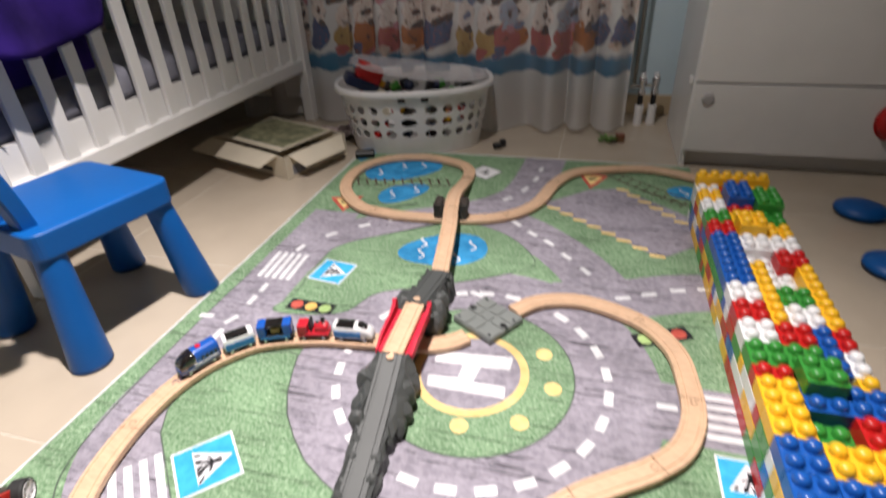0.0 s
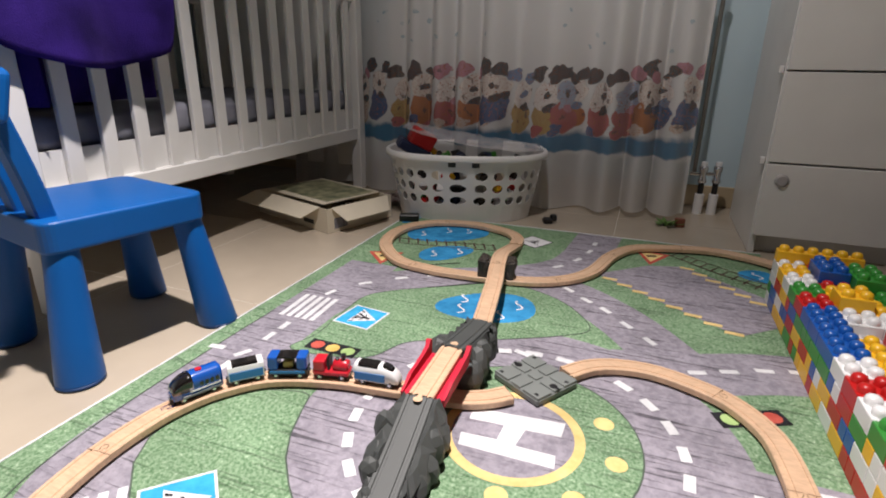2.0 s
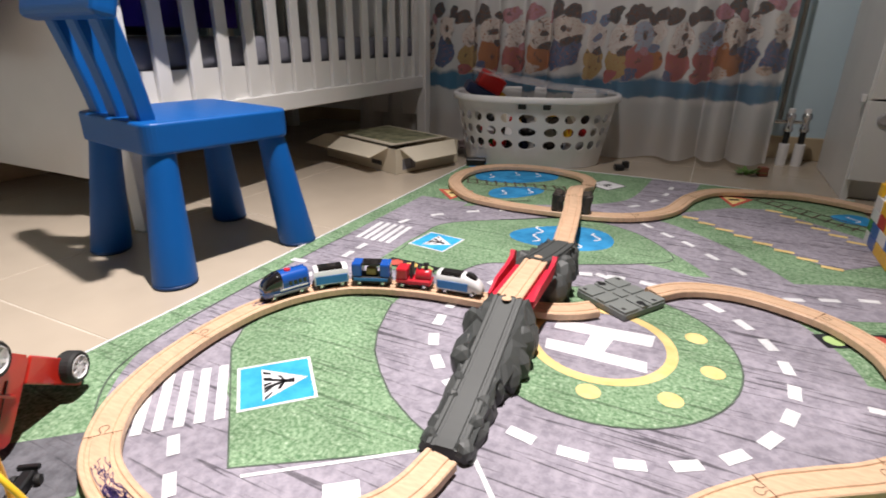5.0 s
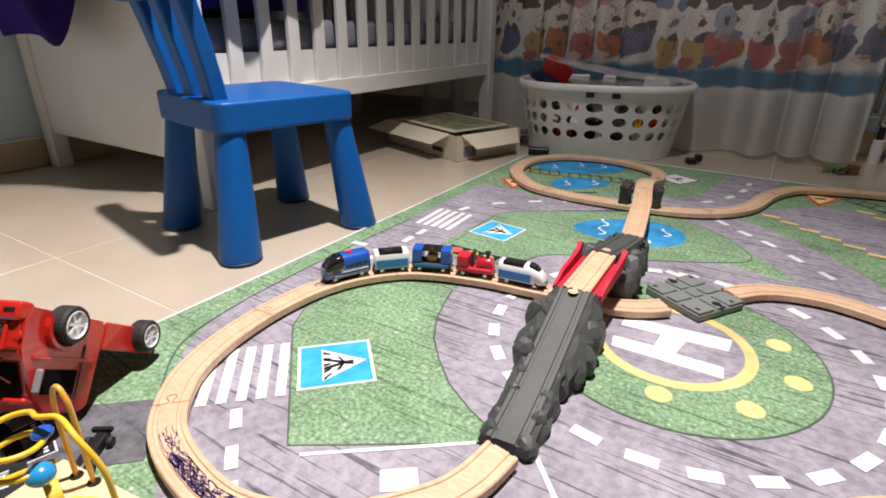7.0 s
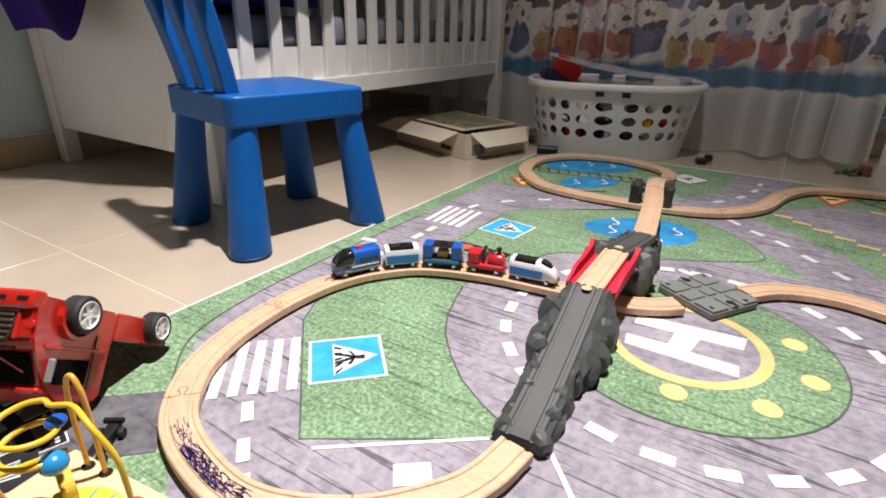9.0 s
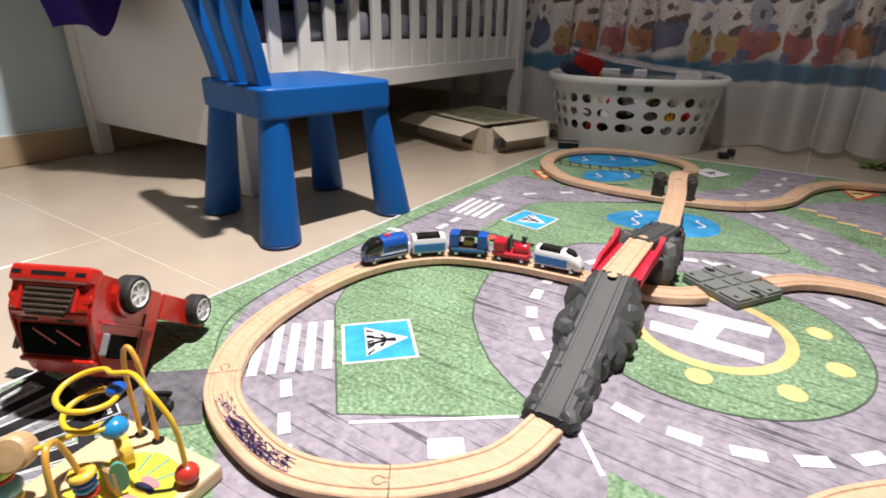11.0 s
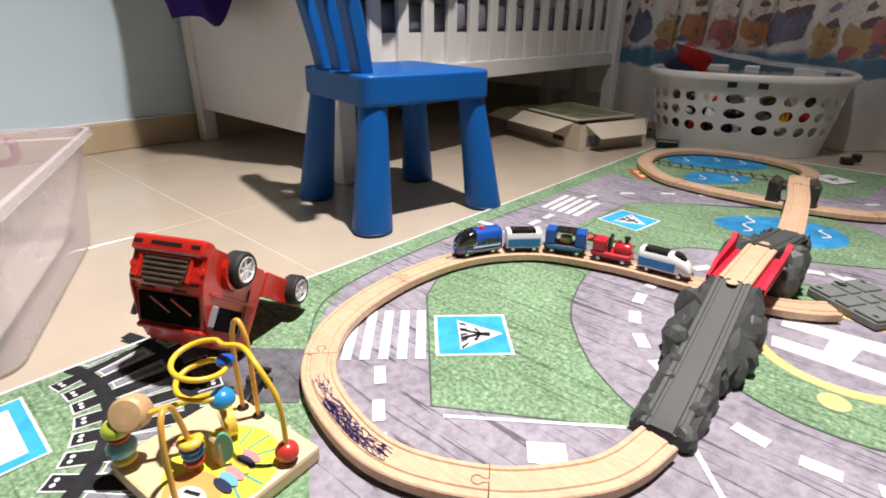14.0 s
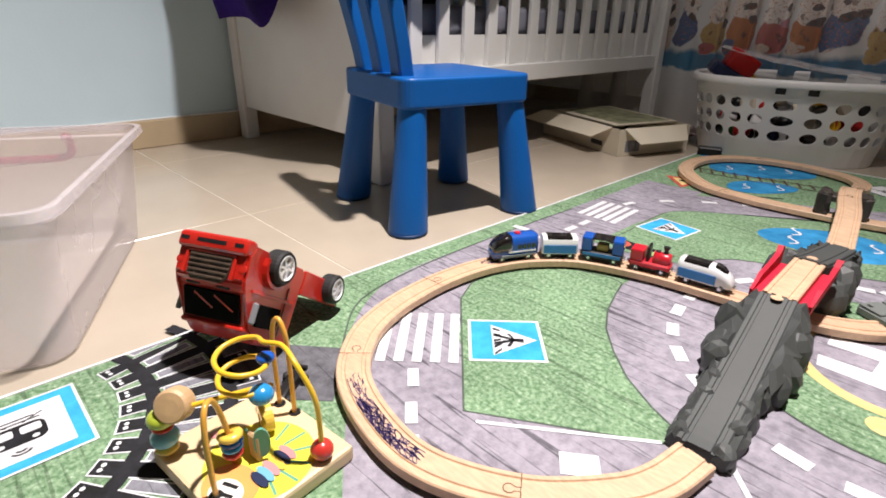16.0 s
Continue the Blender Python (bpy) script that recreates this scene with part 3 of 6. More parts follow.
# left loop, under the bridge and on to the crossing
LOOP = [(0.591, 0.030), (0.582, -0.024), (0.561, -0.068), (0.505, -0.130), (0.424, -0.172), (0.350, -0.175), (0.257, -0.147), (0.190, -0.085), (0.156, -0.014), (0.140, 0.065), (0.137, 0.142), (0.148, 0.218), (0.180, 0.290), (0.246, 0.358),
        (0.356, 0.398), (0.469, 0.414), (0.587, 0.425), (0.640, 0.4455), (0.674, 0.473)]
track([(x, y, G) for x, y in LOOP], WOOD, (0.17, 0.36, 0.52, 0.70, 0.86))
RIGHT = [(0.760, 0.580), (0.800, 0.622), (0.850, 0.645), (0.916, 0.650), (0.994, 0.625), (1.054, 0.585), (1.098, 0.515), (1.112, 0.430), (1.112, 0.345), (1.085, 0.270), (1.034, 0.218), (0.974, 0.178), (0.919, 0.138), (0.85, 0.06), (0.82, -0.05), (0.82, -0.2)]
track([(x, y, G) for x, y in RIGHT], WOOD, (0.3, 0.5, 0.65, 0.8))
FAR = [(0.489, 1.300), (0.478, 1.370), (0.423, 1.430), (0.287, 1.470), (0.145, 1.430), (0.071, 1.312), (0.088, 1.154), (0.190, 1.028), (0.297, 0.993), (0.400, 0.988), (0.574, 1.005), (0.680, 1.055), (0.748, 1.149), (0.790, 1.307), (0.853, 1.415), (0.954, 1.460), (1.072, 1.485), (1.16, 1.47), (1.26, 1.42)]
track([(x, y, G) for x, y in FAR], WOOD, (0.2, 0.42, 0.6, 0.72, 0.85))
track([(0.572, 0.634, 0.0565), (0.557, 0.74, 0.062), (0.540, 0.85, 0.066), (0.520, 0.95, 0.067), (0.505, 1.05, 0.062), (0.497, 1.18, 0.035), (0.490, 1.29, G)], "pale beech ramp track resting on dark pillars", (0.5,))

# ---- chair ----
def child_chair(m):
    th = empty("child_chair", m, "bright blue moulded plastic child chair with conical legs and slatted back", "chair")
    bm = box_bm(-0.150, 0.150, -0.151, 0.160, 0.252, 0.311)
    bmesh.ops.bevel(bm, geom=[e for e in bm.edges if abs(e.verts[0].co.z - e.verts[1].co.z) > 0.01], offset=0.028, segments=6, affect="EDGES", profile=0.5)
    bmesh.ops.bevel(bm, geom=[e for e in bm.edges if abs(e.verts[0].co.z - e.verts[1].co.z) < 0.001 and len(e.link_faces) == 2 and abs(e.link_faces[0].normal.z - e.link_faces[1].normal.z) > 0.5], offset=0.006, segments=3, affect="EDGES", profile=0.5)
    for v in bm.verts:
        if v.co.y > 0:
            v.co.x *= 1.03
    part("seat", bm, M_BLUE, th, smooth=False)
    for sx in (-1, 1):
        for sy in (-1, 1):
            bm = lathe([(0, 0.0), (0.036, 0.0), (0.041, 0.004), (0.042, 0.012), (0.037, 0.10), (0.032, 0.19), (0.029, 0.254)], 28)
            for v in bm.verts:
                f = v.co.z / 0.25
                v.co.x += sx * (0.143 - 0.026 * f)
                v.co.y += sy * (0.143 - 0.026 * f) + (0.014 if sy > 0 else 0)
            part("leg", bm, M_BLUE, th, smooth=True)
            part("foot_pad", lathe([(0, -0.0004), (0.039, -0.0004), (0.0425, 0.004), (0.0415, 0.0075), (0.036, 0.0075), (0, 0.004)], 28, pose(sx * 0.143, sy * 0.143 + (0.014 if sy > 0 else 0), 0.0004)), M_NAVYPAD, th, "dark blue foot pad", smooth=True)
    for k in (-1, 0, 1):
        bm = bmesh.new()
        path = [Vector((k * (0.085 + 0.02 * t), -0.120 - 0.070 * t ** 1.2, 0.309 + 0.29 * t)) for t in (0, 0.16, 0.32, 0.48, 0.66)]
        sec = [(-0.022, -0.012), (-0.018, -0.016), (0.018, -0.016), (0.022, -0.012), (0.022, 0.012), (0.018, 0.016), (-0.018, 0.016), (-0.022, 0.012)]
        add_sweep(bm, path, sec, up=Vector((0, 1, 0)))
        part("back_slat", bm, M_BLUE, th)
    bm = box_bm(-0.165, 0.165, -0.021, 0.021, -0.043, 0.043, 0.016, 4)
    for v in bm.verts:
        v.co.z -= 0.5 * v.co.x ** 2
    bmesh.ops.transform(bm, matrix=pose(0, -0.168, 0.536, -14), verts=bm.verts)
    part("top_rail", bm, M_BLUE, th, smooth=False)
    return th


child_chair(pose(-0.209, 0.405, 0, 0, 0, -11.5))

# ---- crib ----
CX0, CX1, CY0, CY1 = -1.25, -0.40, 0.40, 1.93


def crib():
    th = empty("crib", pose(0, 0, 0), "white slatted wooden crib against the wall with grey mattress", "crib")
    for x in (CX0, CX1 - 0.05):
        for y in (CY0, CY1 - 0.05):
            part("post", box_bm(x, x + 0.05, y, y + 0.05, 0, 0.90, 0.004), M_WHITE, th)
    for y in (CY0 + 0.012, CY1 - 0.038):
        part("end_panel", box_bm(CX0 + 0.048, CX1 - 0.048, y, y + 0.026, 0.110, 0.88, 0.004), M_WHITE, th)
    for x in (CX1 - 0.042, CX0 + 0.012):
        part("bottom_rail", box_bm(x, x + 0.03, CY0 + 0.048, CY1 - 0.048, 0.235, 0.288, 0.003), M_WHITE, th)
        part("apron_board", box_bm(x - 0.004 if x > -1 else x + 0.022, x + 0.008 if x > -1 else x + 0.034, CY0 + 0.05, CY1 - 0.05, 0.24, 0.374), M_WHITE, th)
        part("top_rail", box_bm(x, x + 0.03, CY0 + 0.048, CY1 - 0.048, 0.82, 0.88, 0.004), M_WHITE, th)
        for k in range(14):
            y = 0.542 + 0.0990 * k
            part("slat", box_bm(x + 0.009, x + 0.024, y - 0.020, y + 0.020, 0.287, 0.822, 0.002), M_WHITE, th)
    part("base_board", box_bm(CX0 + 0.045, CX1 - 0.045, CY0 + 0.04, CY1 - 0.04, 0.27, 0.295), M_WHITE, th)
    mt = empty("mattress", pose(0, 0, 0.296), "grey sheeted crib mattress on the slatted base", "mattress")
    x0, x1, y0, y1 = CX0 + 0.05, CX1 - 0.055, CY0 + 0.05, CY1 - 0.05
    part("core", box_bm(x0, x1, y0, y1, 0, 0.150, 0.02, 3), M_GREYCLOTH, mt)
    bm = bmesh.new()
    n = 40
    rows = []
    for i in range(n + 1):          # fitted sheet, puckered along the front edge
        y = y0 + 0.01 + (y1 - y0 - 0.02) * i / n
        k = 0.003 * math.sin(i * 1.9) + 0.004 * noise.noise(Vector((i * 0.4, 0, 0)))
        rows.append([bm.verts.new((x, y, z)) for x, z in ((x0 + 0.02, 0.153), (x1 - 0.03, 0.155 + k), (x1 - 0.006, 0.150 + k), (x1 + 0.0015, 0.138), (x1 + 0.002 + abs(k) * 0.4, 0.10), (x1 + 0.0015, 0.075 + k))])
    for r0, r1 in zip(rows, rows[1:]):
        for k in range(5):
            bm.faces.new((r0[k], r0[k + 1], r1[k + 1], r1[k]))
    part("fitted_sheet", bm, M_GREYCLOTH, mt, "creased pale grey fitted sheet", smooth=True).modifiers.new("thickness", "SOLIDIFY").thickness = 0.002


crib()

# ---- dresser ----
def dresser():
    x0, x1, y0, y1, h = 1.205, 2.05, 1.58, 2.06, 1.0
    th = empty("dresser", pose(x0, y0, 0), "white lacquered chest of drawers standing on the tiles", "dresser")
    w, d = x1 - x0, y1 - y0
    part("side_panel", box_bm(0, 0.02, 0.0, d, 0, h, 0.002), M_WHITE, th)
    part("side_panel", box_bm(w - 0.02, w, 0.0, d, 0, h, 0.002), M_WHITE, th)
    part("top", box_bm(-0.002, w + 0.002, -0.02, d, h, h + 0.025, 0.002), M_WHITE, th)
    part("back_panel", box_bm(0.02, w - 0.02, d - 0.01, d, 0.02, h), M_WHITE, th)
    part("plinth", box_bm(0.02, w - 0.02, 0.03, 0.05, 0, 0.062), M_WHITE, th)
    z = 0.065
    for hh in (0.237, 0.271, 0.271, 0.216):
        part("drawer", box_bm(0.003, w - 0.003, -0.019, -0.001, z, z + hh - 0.006, 0.0015), M_WHITE, th)
        z += hh
    return th


dresser()


# ---- rock hills, red bridge and crossing of the railway ----
def rock_hill(name, a, b, za, zb, wa, wb, seed, label):
    """A rocky plastic hill that carries a grooved track from a to b (plan points), its rail rising from za to zb."""
    a, b = Vector((*a, 0)), Vector((*b, 0))
    d = (b - a)
    ln = d.length
    d.normalize()
    side = Vector((d.y, -d.x, 0))
    mid = (a + b) / 2
    th = empty(name, pose(mid.x, mid.y, MAT_Z), label, "toy hill", "railway hills")
    rnd = random.Random(seed)
    n = 20
    bm = bmesh.new()
    rows = []
    jag = [[rnd.uniform(0, 1) for _ in range(n + 1)] for _ in range(2)]

    def width(f):
        g = max(0.0, min(1.0, (f - 0.38) / 0.30))
        return wa + (wb - wa) * g * g * (3 - 2 * g) * (1 - 0.18 * max(0.0, (f - 0.82) / 0.18))

    def height(f):
        return za + (zb - za) * f ** 1.35 - MAT_Z

    for i in range(n + 1):
        f = i / n
        deck, w = height(f), width(f)
        row = []
        # jagged kerbs of rock beside a smooth deck, steep flanks below them
        kl, kr = (0.0255 + 0.006 * jag[q][i] + (0.0035 if (i // 2 + q) % 2 else 0) for q in (0, 1))
        kl, kr = min(kl, w), min(kr, w)
        prof = [(-w * 1.10, 0.0), (-w * 1.10, deck * 0.36), (-w * 0.99, deck * 0.72), (-kl, deck + 0.001 + 0.005 * jag[1][i]), (-0.0235, deck - 0.002), (0.0235, deck - 0.002), (kr, deck + 0.001 + 0.005 * jag[0][i]), (w * 0.99, deck * 0.72), (w * 1.10, deck * 0.36), (w * 1.10, 0.0)]
        for k, (u, z) in enumerate(prof):
            j = 0.0 if k in (3, 4, 5, 6) else 1.0
            jx = rnd.uniform(-0.007, 0.004) * j * (1 if u > 0 else -1)
            jz = rnd.uniform(-0.006, 0.006) * j * (0 if k in (0, 9) else 1)
            js = rnd.uniform(-0.004, 0.004) if 0 < i < n and k not in (4, 5) else 0
            p = a + d * (f * ln + js) + side * (u + jx) - mid
            row.append(bm.verts.new((p.x, p.y, max(z + jz, 0.0005))))
        rows.append(row)
    for r0, r1 in zip(rows, rows[1:]):
        for k in range(9):
            q = (r0[k], r0[k + 1], r1[k + 1], r1[k])
            if k == 4:
                bm.faces.new(q)
            elif rnd.random() < 0.5:
                bm.faces.new(q[:3]), bm.faces.new((q[0], q[2], q[3]))
            else:
                bm.faces.new(q[1:]), bm.faces.new((q[0], q[1], q[3]))
    bm.faces.new(rows[0]), bm.faces.new(rows[-1][::-1])
    part("rock_body", bm, M_ROCK, th)
    bm = bmesh.new()
    path = []
    for i in range(n + 1):
        f = i / n
        p = a + d * (f * ln) - mid
        path.append(Vector((p.x, p.y, height(f) - 0.010)))
    add_sweep(bm, path, rail_section(0.046, 0.0125))
    part("grooved_deck", bm, M_ROCK, th, "smooth grey grooved track on top of the rock")
    # boulders moulded into both flanks, the larger ones under the high end
    for k in range(16):
        f = 0.04 + 0.90 * (k // 2) / 7 + rnd.uniform(-0.02, 0.02)
        sgn = -1 if k % 2 else 1
        r = 0.012 + 0.016 * max(0.0, f - 0.25) * rnd.uniform(0.7, 1.3)
        bm = bmesh.new()
        bmesh.ops.create_icosphere(bm, subdivisions=2, radius=r)
        zc = max(r * 0.6, height(f) * rnd.uniform(0.30, 0.72))
        c = a + d * (f * ln) + side * sgn * (width(f) * 1.06 - r * (0.62 if f > 0.45 else 0.85)) - mid
        cuts = [Vector((rnd.gauss(0, 1), rnd.gauss(0, 1), rnd.gauss(0, 1))).normalized() for _ in range(9)]
        for v in bm.verts:
            for cv in cuts:              # chipped flat by a few planes
                e = v.co.dot(cv) - r * 0.78
                if e > 0:
                    v.co -= cv * e
            v.co = Vector((v.co.x * 1.1, v.co.y * 1.1, v.co.z * 1.6)) + Vector((c.x, c.y, zc))
            v.co.z = max(v.co.z, 0.0005)
        part("boulder", bm, M_ROCK, th)
    return th


rock_hill("rock_hill", (0.588, 0.042), (0.566, 0.318), 0.020, 0.085, 0.031, 0.047, 4, "dark grey plastic rock ramp hill carrying a grooved track")
rock_hill("rock_hill", (0.573, 0.632), (0.562, 0.474), 0.069, 0.087, 0.034, 0.049, 9, "dark grey plastic rock hill behind the red bridge")


M_BRIDGE = mat_new("bridge_red_plastic", (0.55, 0.018, 0.045), 0.6, vary=0.06, spec=0.25)


def red_bridge():
    a, b = Vector((0.5665, 0.318, 0.0745)), Vector((0.562, 0.476, 0.0755))
    m = (a + b) / 2
    th = empty("bridge", pose(m.x, m.y, m.z, 0, 0, math.degrees(math.atan2((b - a).y, (b - a).x)) - 90), "red plastic bridge span with a pale wooden deck between rock hills", "toy bridge")
    h = (b - a).length / 2
    bm = bmesh.new()
    add_sweep(bm, [Vector((0, -h, 0)), Vector((0, 0, 0)), Vector((0, h, 0))], rail_section())
    part("deck", bm, M_BEECH, th, "pale beech grooved deck")
    for sx in (-1, 1):
        part("side_ledge", box_bm(min(sx * 0.0213, sx * 0.034), max(sx * 0.0213, sx * 0.034), -h * 0.90, h * 0.80, -0.012, 0.004, 0.002), M_BRIDGE, th)
        bm = bmesh.new()
        prof = [(-h * 0.92, -0.010), (h * 0.80, -0.010), (h * 0.82, 0.030), (h * 0.72, 0.033), (h * 0.60, 0.024), (h * 0.3, 0.020), (-h * 0.1, 0.018), (-h * 0.45, 0.017), (-h * 0.70, 0.010), (-h * 0.92, 0.006)]
        x0, x1 = sx * 0.0335, sx * 0.0365
        lo = [bm.verts.new((x0, y, z)) for y, z in prof]
        hi = [bm.verts.new((x1 + sx * max(z, 0) * 0.18, y, z)) for y, z in prof]
        bm.faces.new(lo), bm.faces.new(hi[::-1])
        for i in range(len(prof)):
            j = (i + 1) % len(prof)
            bm.faces.new((lo[i], lo[j], hi[j], hi[i]))
        part("side_rail", bm, M_BRIDGE, th)
    for y0 in (-h, h):
        sgn = 1 if y0 > 0 else -1
        bm = bmesh.new()
        add_prism(bm, [(-0.003, 0.0), (0.003, 0.0)] + [(0.0075 * math.sin(radians(k)), sgn * (0.013 - 0.0075 * math.cos(radians(k)))) for k in range(30, 331, 30)], 0.0125, 0.0130, Matrix.Translation((0, y0, 0)))
        part("tenon", bm, M_BEECH, th)


red_bridge()


def crossing_plate():
    th = empty("track_crossing", pose(0.707, 0.543, MAT_Z, 0, 0, 57), "grey plastic crossing plate with grooved lanes on the mat", "toy track", "wooden railway")
    part("plate", box_bm(-0.0535, 0.0535, -0.0585, 0.0585, 0.0012, 0.0160, 0.003), M_GREYP, th)
    # pads between two crossing pairs of wheel grooves
    xs = (-0.053, -0.0165, -0.0105, 0.0105, 0.0165, 0.053)
    ys = (-0.058, -0.0185, -0.0125, 0.0125, 0.0185, 0.058)
    for y0, y1 in zip(ys, ys[1:]):
        for x0, x1 in zip(xs, xs[1:]):
            if x1 - x0 > 0.01 and y1 - y0 > 0.01:
                part("pad", box_bm(x0 + 0.0008, x1 - 0.0008, y0 + 0.0008, y1 - 0.0008, 0.0158, 0.0190, 0.001), M_GREYP, th)
    for x, y in ((-0.044, -0.046), (-0.044, 0.046), (0.044, 0.046), (0.030, -0.050)):
        part("peg_hole", box_bm(x - 0.003, x + 0.003, y - 0.004, y + 0.004, 0.0190, 0.0193), M_BLACK, th, "dark peg hole")
    for y, sgn in ((0.0585, -1), (-0.0585, 1)):
        bm = bmesh.new()
        add_prism(bm, [(-0.003, 0.0), (0.003, 0.0)] + [(0.0075 * math.sin(radians(k)), sgn * (0.013 - 0.0075 * math.cos(radians(k)))) for k in range(30, 331, 30)], 0.0191, 0.0194, Matrix.Translation((0, y, 0)))
        part("socket", bm, M_BLACK, th, "dark keyhole socket for a track tenon")


M_GREYP = mat_new("grey_plastic", (0.185, 0.20, 0.19), 0.5, vary=0.06)
crossing_plate()


def pier(x, y, h, rz):
    th = empty("bridge_pillar", pose(x, y, MAT_Z, 0, 0, rz), "dark brown plastic pillar carrying the ramp track", "toy pillar", "bridge pillars")
    for sx in (-1, 1):
        bm = bmesh.new()
        rnd = random.Random(3)
        add_box(bm, sx * 0.037 - 0.0125, sx * 0.037 + 0.0125, -0.030, 0.030, 0.0008, h + 0.006, 0.004)
        bmesh.ops.subdivide_edges(bm, edges=list(bm.edges), cuts=2, use_grid_fill=True)
        for v in bm.verts:
            q = v.co * 70 + Vector((sx * 3, 0, 5))
            v.co += Vector((noise.noise(q), noise.noise(q + Vector((9, 0, 0))), 0.7 * noise.noise(q + Vector((0, 9, 0))) if v.co.z > 0.01 else 0)) * 0.009
            v.co.z = max(v.co.z, 0.0006)
        part("pillar_leg", bm, M_DARKB, th)
    part("pillar_beam", box_bm(-0.052, 0.052, -0.022, 0.022, h - 0.014, h - 0.0005, 0.002), M_DARKB, th)


M_DARKB = mat_new("dark_brown_plastic", (0.045, 0.035, 0.028), 0.6, vary=0.2, bump=0.2, bump_scale=120)
pier(0.505, 1.01, 0.062, 4)

# ---- scribbles on the near track ----
def loop_at(f):
    """Place and side direction at fraction f of the left loop."""
    i = max(1, min(len(PATH_PTS) - 2, int(f * (len(PATH_PTS) - 1))))
    p, d = PATH_PTS[i], (PATH_PTS[i + 1] - PATH_PTS[i - 1]).normalized()
    q = PATH_PTS[i + 1]
    e = f * (len(PATH_PTS) - 1) - i
    return p.lerp(q, max(0.0, min(1.0, e))), Vector((d.y, -d.x, 0))


def scribble(f0, f1, n, seed, label):
    rnd = random.Random(seed)
    bm = bmesh.new()
    for k in range(n):
        f, u = rnd.triangular(f0, f1, f0 + 0.45 * (f1 - f0)), rnd.uniform(-0.005, 0.005)
        pts = []
        for _ in range(6):
            p, s = loop_at(f)
            pts.append(p + s * u + Vector((0, 0, 0.0003)))
            f = max(f0, min(f1, f + rnd.uniform(-0.010, 0.010)))
            u = max(-0.0085, min(0.0085, u + rnd.uniform(-0.006, 0.006)))
        add_sweep(bm, spline(pts, 4), [(-0.00038, 0), (0.00038, 0), (0.00038, 0.0002), (-0.00038, 0.0002)], caps=False)
    th = mesh_ob("ink_scribble", bm, M_INK)
    return tagged(th, label, "scribble", kind="stuff")


M_INK = mat_new("blue_ink", (0.035, 0.02, 0.13), 0.5)
PATH_PTS = spline([(x, y, G + RAIL_H) for x, y in LOOP], 14)
scribble(0.232, 0.335, 74, 5, "dark blue pen scribble on the wooden track")
scribble(0.60, 0.665, 20, 8, "dark blue pen scribble on the wooden track")


# ---- the train ----
def on_loop(s):
    """Pose on the left loop's rails, s metres of line from its far end by the crossing."""
    pts = PATH_PTS[::-1]
    for p, q in zip(pts, pts[1:]):
        d = (q - p).length
        if s <= d:
            v = (q - p).normalized()
            c = p + v * s
            return pose(c.x, c.y, c.z, 0, 0, math.degrees(math.atan2(v.y, v.x)))
        s -= d
    return None


M_TBLUE = mat_new("train_blue", (0.012, 0.09, 0.42), 0.25, vary=0.04, coat=0.4)
M_TWHITE = mat_new("train_white", (0.8, 0.8, 0.8), 0.25, vary=0.03, coat=0.4)
M_TLBLUE = mat_new("train_light_blue", (0.03, 0.20, 0.5), 0.3, vary=0.04)
M_TGREY = mat_new("train_grey", (0.22, 0.23, 0.25), 0.4)
M_DGLASS = mat_new("dark_window", (0.012, 0.010, 0.010), 0.08, coat=0.6)
M_TRED = mat_new("train_red", (0.55, 0.015, 0.03), 0.3, vary=0.05, coat=0.3)


def hull(x0, x1, w, z0, z1, nose=0.0, tail=0.0, n=14):
    """A rounded carriage body; nose and tail give how far the ends slope down."""
    bm = bmesh.new()
    rings = []
    for i in range(n + 1):
        f = i / n
        x = x0 + (x1 - x0) * f
        k = 1.0
        if nose and x > x1 - nose:
            t = (x - (x1 - nose)) / nose
            k = math.sqrt(max(0.0, 1 - t * t * 0.94))
        if tail and x < x0 + tail:
            t = ((x0 + tail) - x) / tail
            k = min(k, math.sqrt(max(0.0, 1 - t * t * 0.94)))
        top = z0 + (z1 - z0) * k
        ww = w / 2 * (0.72 + 0.28 * k)
        ring = [(-ww, z0), (-ww, z0 + (top - z0) * 0.62), (-ww * 0.9, z0 + (top - z0) * 0.85), (-ww * 0.6, top), (ww * 0.6, top), (ww * 0.9, z0 + (top - z0) * 0.85), (ww, z0 + (top - z0) * 0.62), (ww, z0)]
        rings.append([bm.verts.new((x, y, z)) for y, z in ring])
    for a, b in zip(rings, rings[1:]):
        for j in range(8):
            bm.faces.new((a[j], a[(j + 1) % 8], b[(j + 1) % 8], b[j]))
    bm.faces.new(rings[0]), bm.faces.new(rings[-1][::-1])
    return bm


def running_gear(th, ln, z=0.0):
    part("chassis", box_bm(-ln / 2 + 0.004, ln / 2 - 0.004, -0.010, 0.010, 0.004, 0.014, 0.002), M_BLACK, th)
    for x in (-ln * 0.29, ln * 0.29):
        for sy in (-1, 1):
            bm = lathe([(0, -0.0022), (0.0062, -0.0022), (0.0070, -0.001), (0.0070, 0.001), (0.0062, 0.0022), (0, 0.0022)], 16, pose(x, sy * 0.0125, 0.0072, 90))
            w = part("wheel", bm, M_BLACK, th)
            part("hub", lathe([(0, 0), (0.0035, 0), (0.0025, 0.001), (0, 0.001)], 10, pose(x, sy * 0.0147, 0.0072, 90 if sy < 0 else -90)), M_CHROME, w)
    for sx in (-1, 1):
        part("coupling", lathe([(0, 0), (0.0038, 0), (0.0038, 0.004), (0, 0.004)], 12, pose(sx * (ln / 2 - 0.002), 0, 0.011, 0, sx * 90)), M_CHROME, th, "steel magnet coupling")


